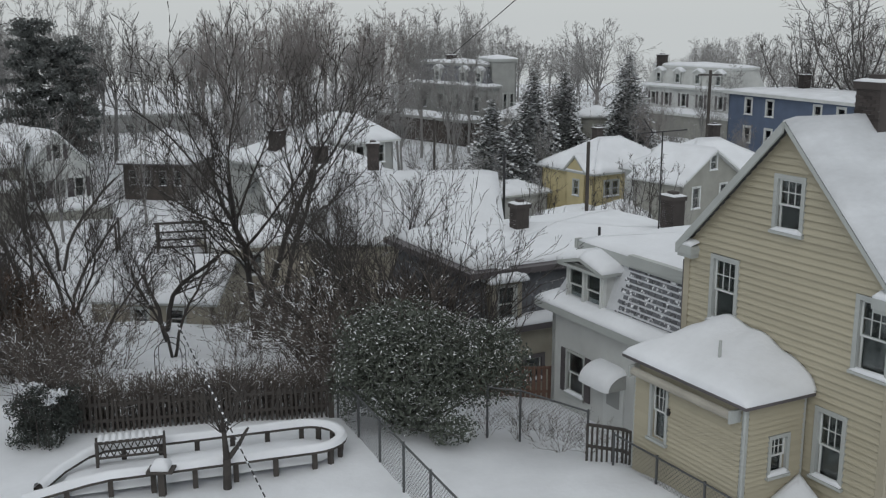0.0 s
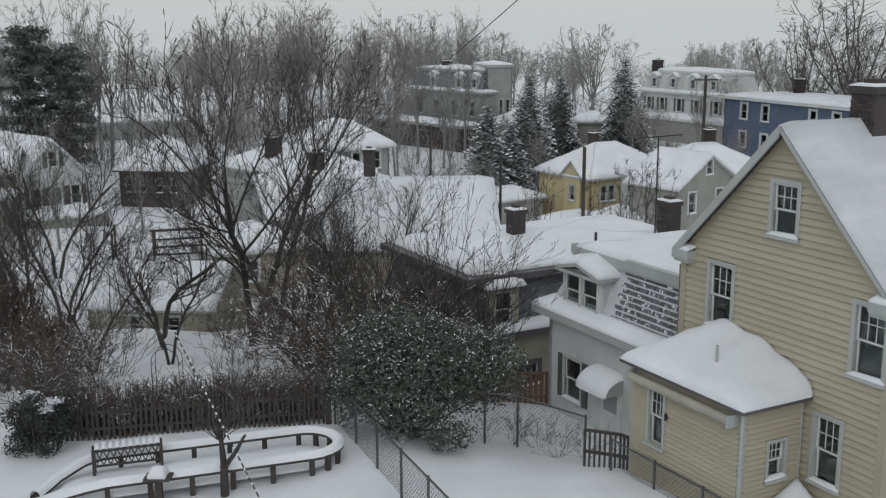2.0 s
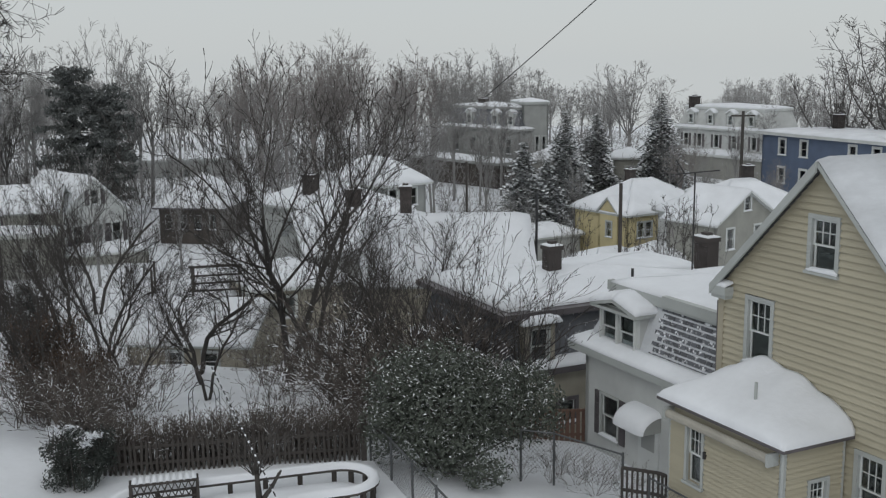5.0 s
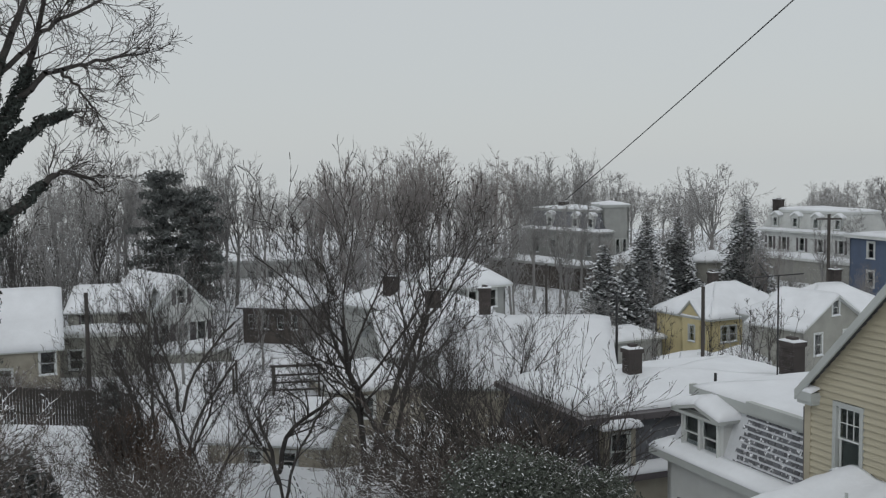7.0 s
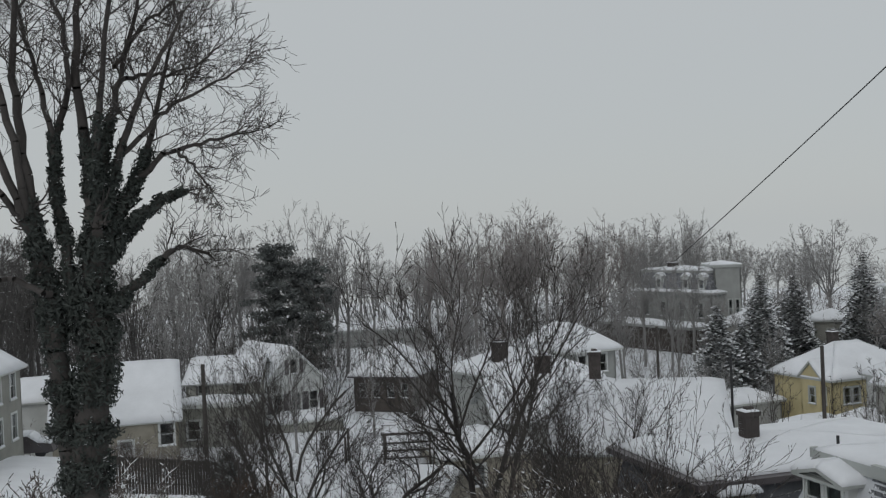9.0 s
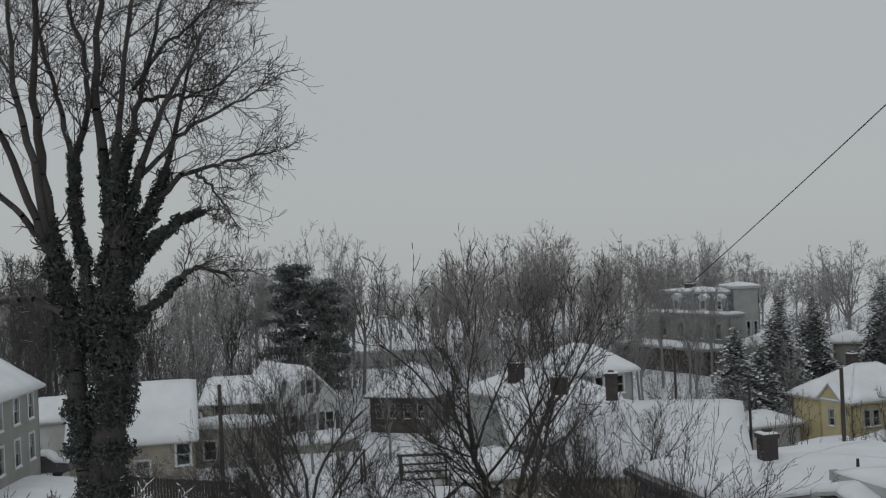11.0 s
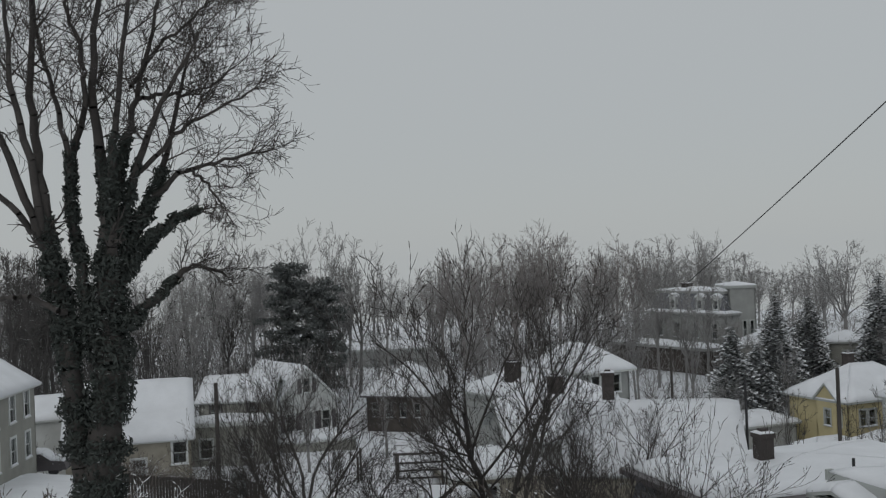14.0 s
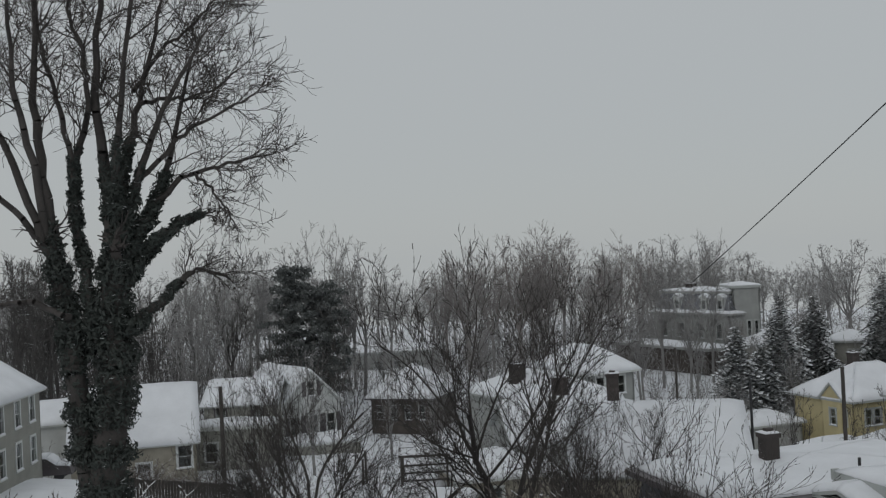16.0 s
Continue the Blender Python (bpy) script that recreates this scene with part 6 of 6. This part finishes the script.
chain_fence([(-2.7, 25.3, 0), (-2.05, 23.85, 0), (-1.45, 22.4, 0), (-0.85, 21.0, 0), (-0.25, 19.6, 0), (0.35, 18.2, 0)], 1.05, "grey chain-link fence dividing two snowy yards")
G2 = lambda gx, gy, z=0.0: tuple(GRID @ Vector((gx, gy, z)))
chain_fence([G2(12.6, 21.4), G2(13.2, 20.8), G2(13.85, 18.85)], 0.95, "chain-link fence along the snowy yard")
chain_fence([G2(14.05, 18.1), G2(14.08, 16.6), G2(14.1, 15.1), G2(14.1, 13.6), G2(14.1, 12.1)], 0.62, "chain-link fence beside the beige wing")


def rail_fence(a, b, n, high, mat, label, board=0.05, rails=(0.12, 0.9)):
    a, b = Vector(a), Vector(b)
    t = thing("wooden_fence", label, "fence")
    d = b - a
    ang = math.degrees(math.atan2(d.y, d.x))
    q = Shape()
    q.box(-board, board, -0.02, 0.02, -0.3, high)
    me = q.mesh("slat")
    for k in range(n):
        p = a.lerp(b, k / (n - 1))
        part("slat", me, mat, t, "", pose(p.x, p.y, p.z, 0, 0, ang))
    for f in rails:
        s = Shape()
        s.slab([a + Vector((0, 0, high * f)), b + Vector((0, 0, high * f)), b + Vector((0, 0, high * f + 0.07)), a + Vector((0, 0, high * f + 0.07))], 0.05)
        part("rail", s, mat, t)


rail_fence(G2(13.8, 18.8), G2(14.35, 18.15), 8, 0.68, WOOD, "short dark wooden railing in snow", 0.022)
rail_fence(G2(14.35, 18.15), G2(14.4, 17.8), 4, 0.68, WOOD, "short dark wooden railing in snow", 0.022)
rail_fence(G2(14.8, 25.6, -1.1), G2(16.7, 24.7, -1.1), 14, 0.95, RED_WOOD, "reddish brown board fence", 0.055)
for gx, gy in ((13.9, 20.0), (14.1, 21.2), (13.6, 21.6), (14.4, 19.5), (14.3, 22.2), (13.0, 22.0)):
    x, y, _ = G2(gx, gy)
    plant(f"shrub{rng.randrange(3)}", x, y, rng.uniform(0.9, 1.4), rng.uniform(0, 360), BARK_BROWN, "shrub", "low brown shrub dusted with snow", "shrub", "yard shrubs")


def steps():
    t = thing("garden_steps", "wooden garden steps with snow on each tread", "steps", pose(-4.3, 37.6, 0, 0, 0, 10))
    z0 = land(-4.3, 37.6) - 0.2
    for k in range(8):
        s = Shape()
        s.box(-0.7, 0.7, -k * 0.3, -k * 0.3 + 0.28, z0, z0 + 1.7 - k * 0.2)
        st = part("tread", s, WOOD, t)
        s = Shape()
        snow_quad(s, (-0.7, -k * 0.3, z0 + 1.7 - k * 0.2), (0.7, -k * 0.3, z0 + 1.7 - k * 0.2), (0.7, -k * 0.3 + 0.24, z0 + 1.7 - k * 0.2), (-0.7, -k * 0.3 + 0.24, z0 + 1.7 - k * 0.2), 0.1, 8, 4)
        part("snow", s, SNOW, st, smooth=True)


steps()


def arbour():
    x, y = -9.0, 32.6
    t = thing("garden_arch", "thin metal garden arch standing in snow", "arch", pose(x, y, land(x, y) - 0.1))
    for dy in (0, 0.5):
        s = Shape()
        pts = [(-0.45, dy, 0), (-0.45, dy, 1.3)] + [(-0.45 * math.cos(a), dy, 1.3 + 0.45 * math.sin(a)) for a in (math.pi * k / 8 for k in range(1, 8))] + [(0.45, dy, 1.3), (0.45, dy, 0)]
        for p, q in zip(pts, pts[1:]):
            s.tube(p, q, 0.014, 0.014, 6)
        part("hoop", s, DARK_METAL, t)
    for z in (0.4, 0.8, 1.2):
        for x in (-0.45, 0.45):
            s = Shape()
            s.tube((x, 0, z), (x, 0.5, z), 0.01, 0.01, 5)
            part("rung", s, DARK_METAL, t)


arbour()


def deck():
    t = thing("deck", "brown wooden deck with open snowy pergola", "deck", pose(-16.4, 59.4, 0, 0, 0, 14))
    z = -4.0
    s = Shape()
    s.box(-2.6, 2.6, 0, 3, z, z + 0.2)
    part("floor", s, RED_WOOD, t)
    s = Shape()
    snow_quad(s, (-2.6, 0, z + 0.2), (2.6, 0, z + 0.2), (2.6, 3, z + 0.2), (-2.6, 3, z + 0.2), 0.15, 8, 6)
    part("snow", s, SNOW, t, smooth=True)
    for x in (-2.5, -0.2, 2.5):
        for y in (0.1, 2.9):
            s = Shape()
            s.box(x - 0.07, x + 0.07, y - 0.07, y + 0.07, -7, -1.7)
            part("post", s, WOOD, t)
    for k in range(7):
        s = Shape()
        s.box(-0.4, 2.7, 0.05 + k * 0.44, 0.13 + k * 0.44, -1.75 - k * 0.02, -1.6)
        b = part("beam", s, WOOD, t)
        s = Shape()
        snow_quad(s, (-0.4, 0.03 + k * 0.44, -1.6), (2.7, 0.03 + k * 0.44, -1.6), (2.7, 0.15 + k * 0.44, -1.6), (-0.4, 0.15 + k * 0.44, -1.6), 0.1, 8, 4)
        part("snow", s, SNOW, b, smooth=True)
    for k in range(4):
        s = Shape()
        s.box(-0.3, 2.6, -0.02, 0.05, -3.6 + k * 0.45, -3.5 + k * 0.45)
        part("slat", s, WOOD, t)


deck()
rail_fence((-33.0, 58.0, -4.6), (-29.5, 59.5, -4.8), 12, 1.2, PALE_WALL, "pale deck railing in snow", 0.05)


def parked_car(x, y, rz):
    t = thing("car", "parked car buried under snow", "car", pose(x, y, land(x, y), 0, 0, rz))
    s = Shape()
    prof = [(-2.1, 0.3), (-2.15, 0.75), (-1.6, 0.95), (-1.0, 1.35), (0.6, 1.38), (1.2, 0.95), (2.0, 0.85), (2.15, 0.35)]
    n = len(prof)
    s.add([(a, -0.82, z) for a, z in prof] + [(a, 0.82, z) for a, z in prof], [tuple(range(n)), tuple(range(2 * n - 1, n - 1, -1))] + [(i, i + n, (i + 1) % n + n, (i + 1) % n) for i in range(n)])
    part("body", s, GUTTER, t)
    s = Shape()
    for (a, z), (b, w) in zip(prof[1:-1], prof[2:-1]):
        snow_quad(s, (a, -0.82, z), (b, -0.82, w), (b, 0.82, w), (a, 0.82, z), 0.2, 4, 8, (1, 0, 1, 0))
    part("snow", s, SNOW, t, smooth=True)
    for a in (-1.35, 1.35):
        for b in (-0.8, 0.62):
            s = Shape()
            s.tube((a, b, 0.32), (a, b + 0.18, 0.32), 0.32, 0.32, 14, True)
            part("wheel", s, DARK_METAL, t)


rail_fence((-25.6, 40.6, -0.2), (-21.2, 49.6, -2.6), 60, 1.4, WOOD, "dark weathered board fence below a tan house", 0.06)
parked_car(-39.5, 57.5, 20)

# small conical evergreens on the snowy yard beside the great tree
for x, y, h in ((-18.9, 33.2, 1.9), (-18.0, 32.9, 2.1), (-17.6, 33.5, 1.3)):
    conifer(x, y, h, 0.5, NEEDLE, int(h * 10), "small conical evergreen in snow", ragged=0.1)


def rusty_shrub(x, y, w, h):
    rg = random.Random(17)
    t = thing("shrub", "tall shrub with withered rusty leaves", "shrub", pose(x, y, land(x, y)))
    s, lf = Shape(), Shape()
    for k in range(120):
        a, r = rg.uniform(0, 6.28), rg.uniform(0, w)
        top = Vector((math.cos(a) * r, math.sin(a) * r, h * rg.uniform(0.55, 1.0)))
        s.tube((top.x * 0.5, top.y * 0.5, -0.2), top, 0.025, 0.008, 4)
        for _ in range(4):
            c = top * rg.uniform(0.55, 1.0)
            leaves(lf, rg, c, (0.4, 0.4, 0.4), 14, 0.06)
    tagged(part("stem_mass", s, BARK_BROWN, t), kind="stuff")
    part("leaves", lf, RUST, t, "withered rust-brown leaves")


rusty_shrub(-14.3, 33.0, 1.3, 3.6)
rusty_shrub(-12.6, 31.5, 1.0, 2.6)


# ---- poles, aerial, wires ----
def pole(x, y, z0, z1, r, label, mat, name="utility_pole", arm=False):
    t = thing(name, label, "pole", pose(x, y, 0))
    s = Shape()
    s.tube((0, 0, z0), (0, 0, z1), r * 1.2, r, 8, True)
    part("shaft", s, mat, t)
    if arm:
        s = Shape()
        s.box(-1.1, 1.1, -0.06, 0.06, z1 - 0.5, z1 - 0.36)
        part("cross_arm", s, mat, t)
    return t


pole(8.3, 59.4, -6.5, 3.1, 0.1, "dark wooden utility pole", WOOD)
pole(24.55, 97, -5, 5.3, 0.14, "wooden utility pole with cross arm", WOOD, arm=True)
pole(2.9, 49.0, -6, 3.9, 0.06, "thin dark metal mast", DARK_METAL, "mast")
pole(-0.6, 72.0, -7, 3.2, 0.08, "thin dark wooden pole", WOOD)
pole(-29.2, 62.0, -6, 2.4, 0.13, "dark leaning wooden pole", WOOD)


def aerial():
    t = thing("tv_aerial", "television aerial on a thin mast", "aerial", pose(6.8, 32.3, 0))
    s = Shape()
    s.tube((0, 0, 3.4), (0, 0, 6.55), 0.025, 0.025, 6, True)
    part("mast", s, DARK_METAL, t)
    for p, q in [((-0.75, 0, 6.5), (0.75, 0, 6.62)), ((-0.6, 0, 6.95), (-0.3, 0, 6.5)), ((-0.3, 0, 6.5), (-0.6, 0, 6.1))]:
        s = Shape()
        s.tube(p, q, 0.02, 0.02, 5, True)
        part("rod", s, DARK_METAL, t)


aerial()


def wire(a, b, sag, r, label):
    s = Shape()
    a, b = Vector(a), Vector(b)
    pts = [a.lerp(b, k / 24) - Vector((0, 0, sag * 4 * (k / 24) * (1 - k / 24))) for k in range(25)]
    for p, q in zip(pts, pts[1:]):
        s.tube(p, q, r, r, 5)
    single("overhead_wire", s, DARK_METAL, label, "wire", kind="structure")


wire((0.06, 144.81, 4.10), (28.66, 46.95, 33.52), 0.4, 0.055, "dark overhead wire crossing the sky")
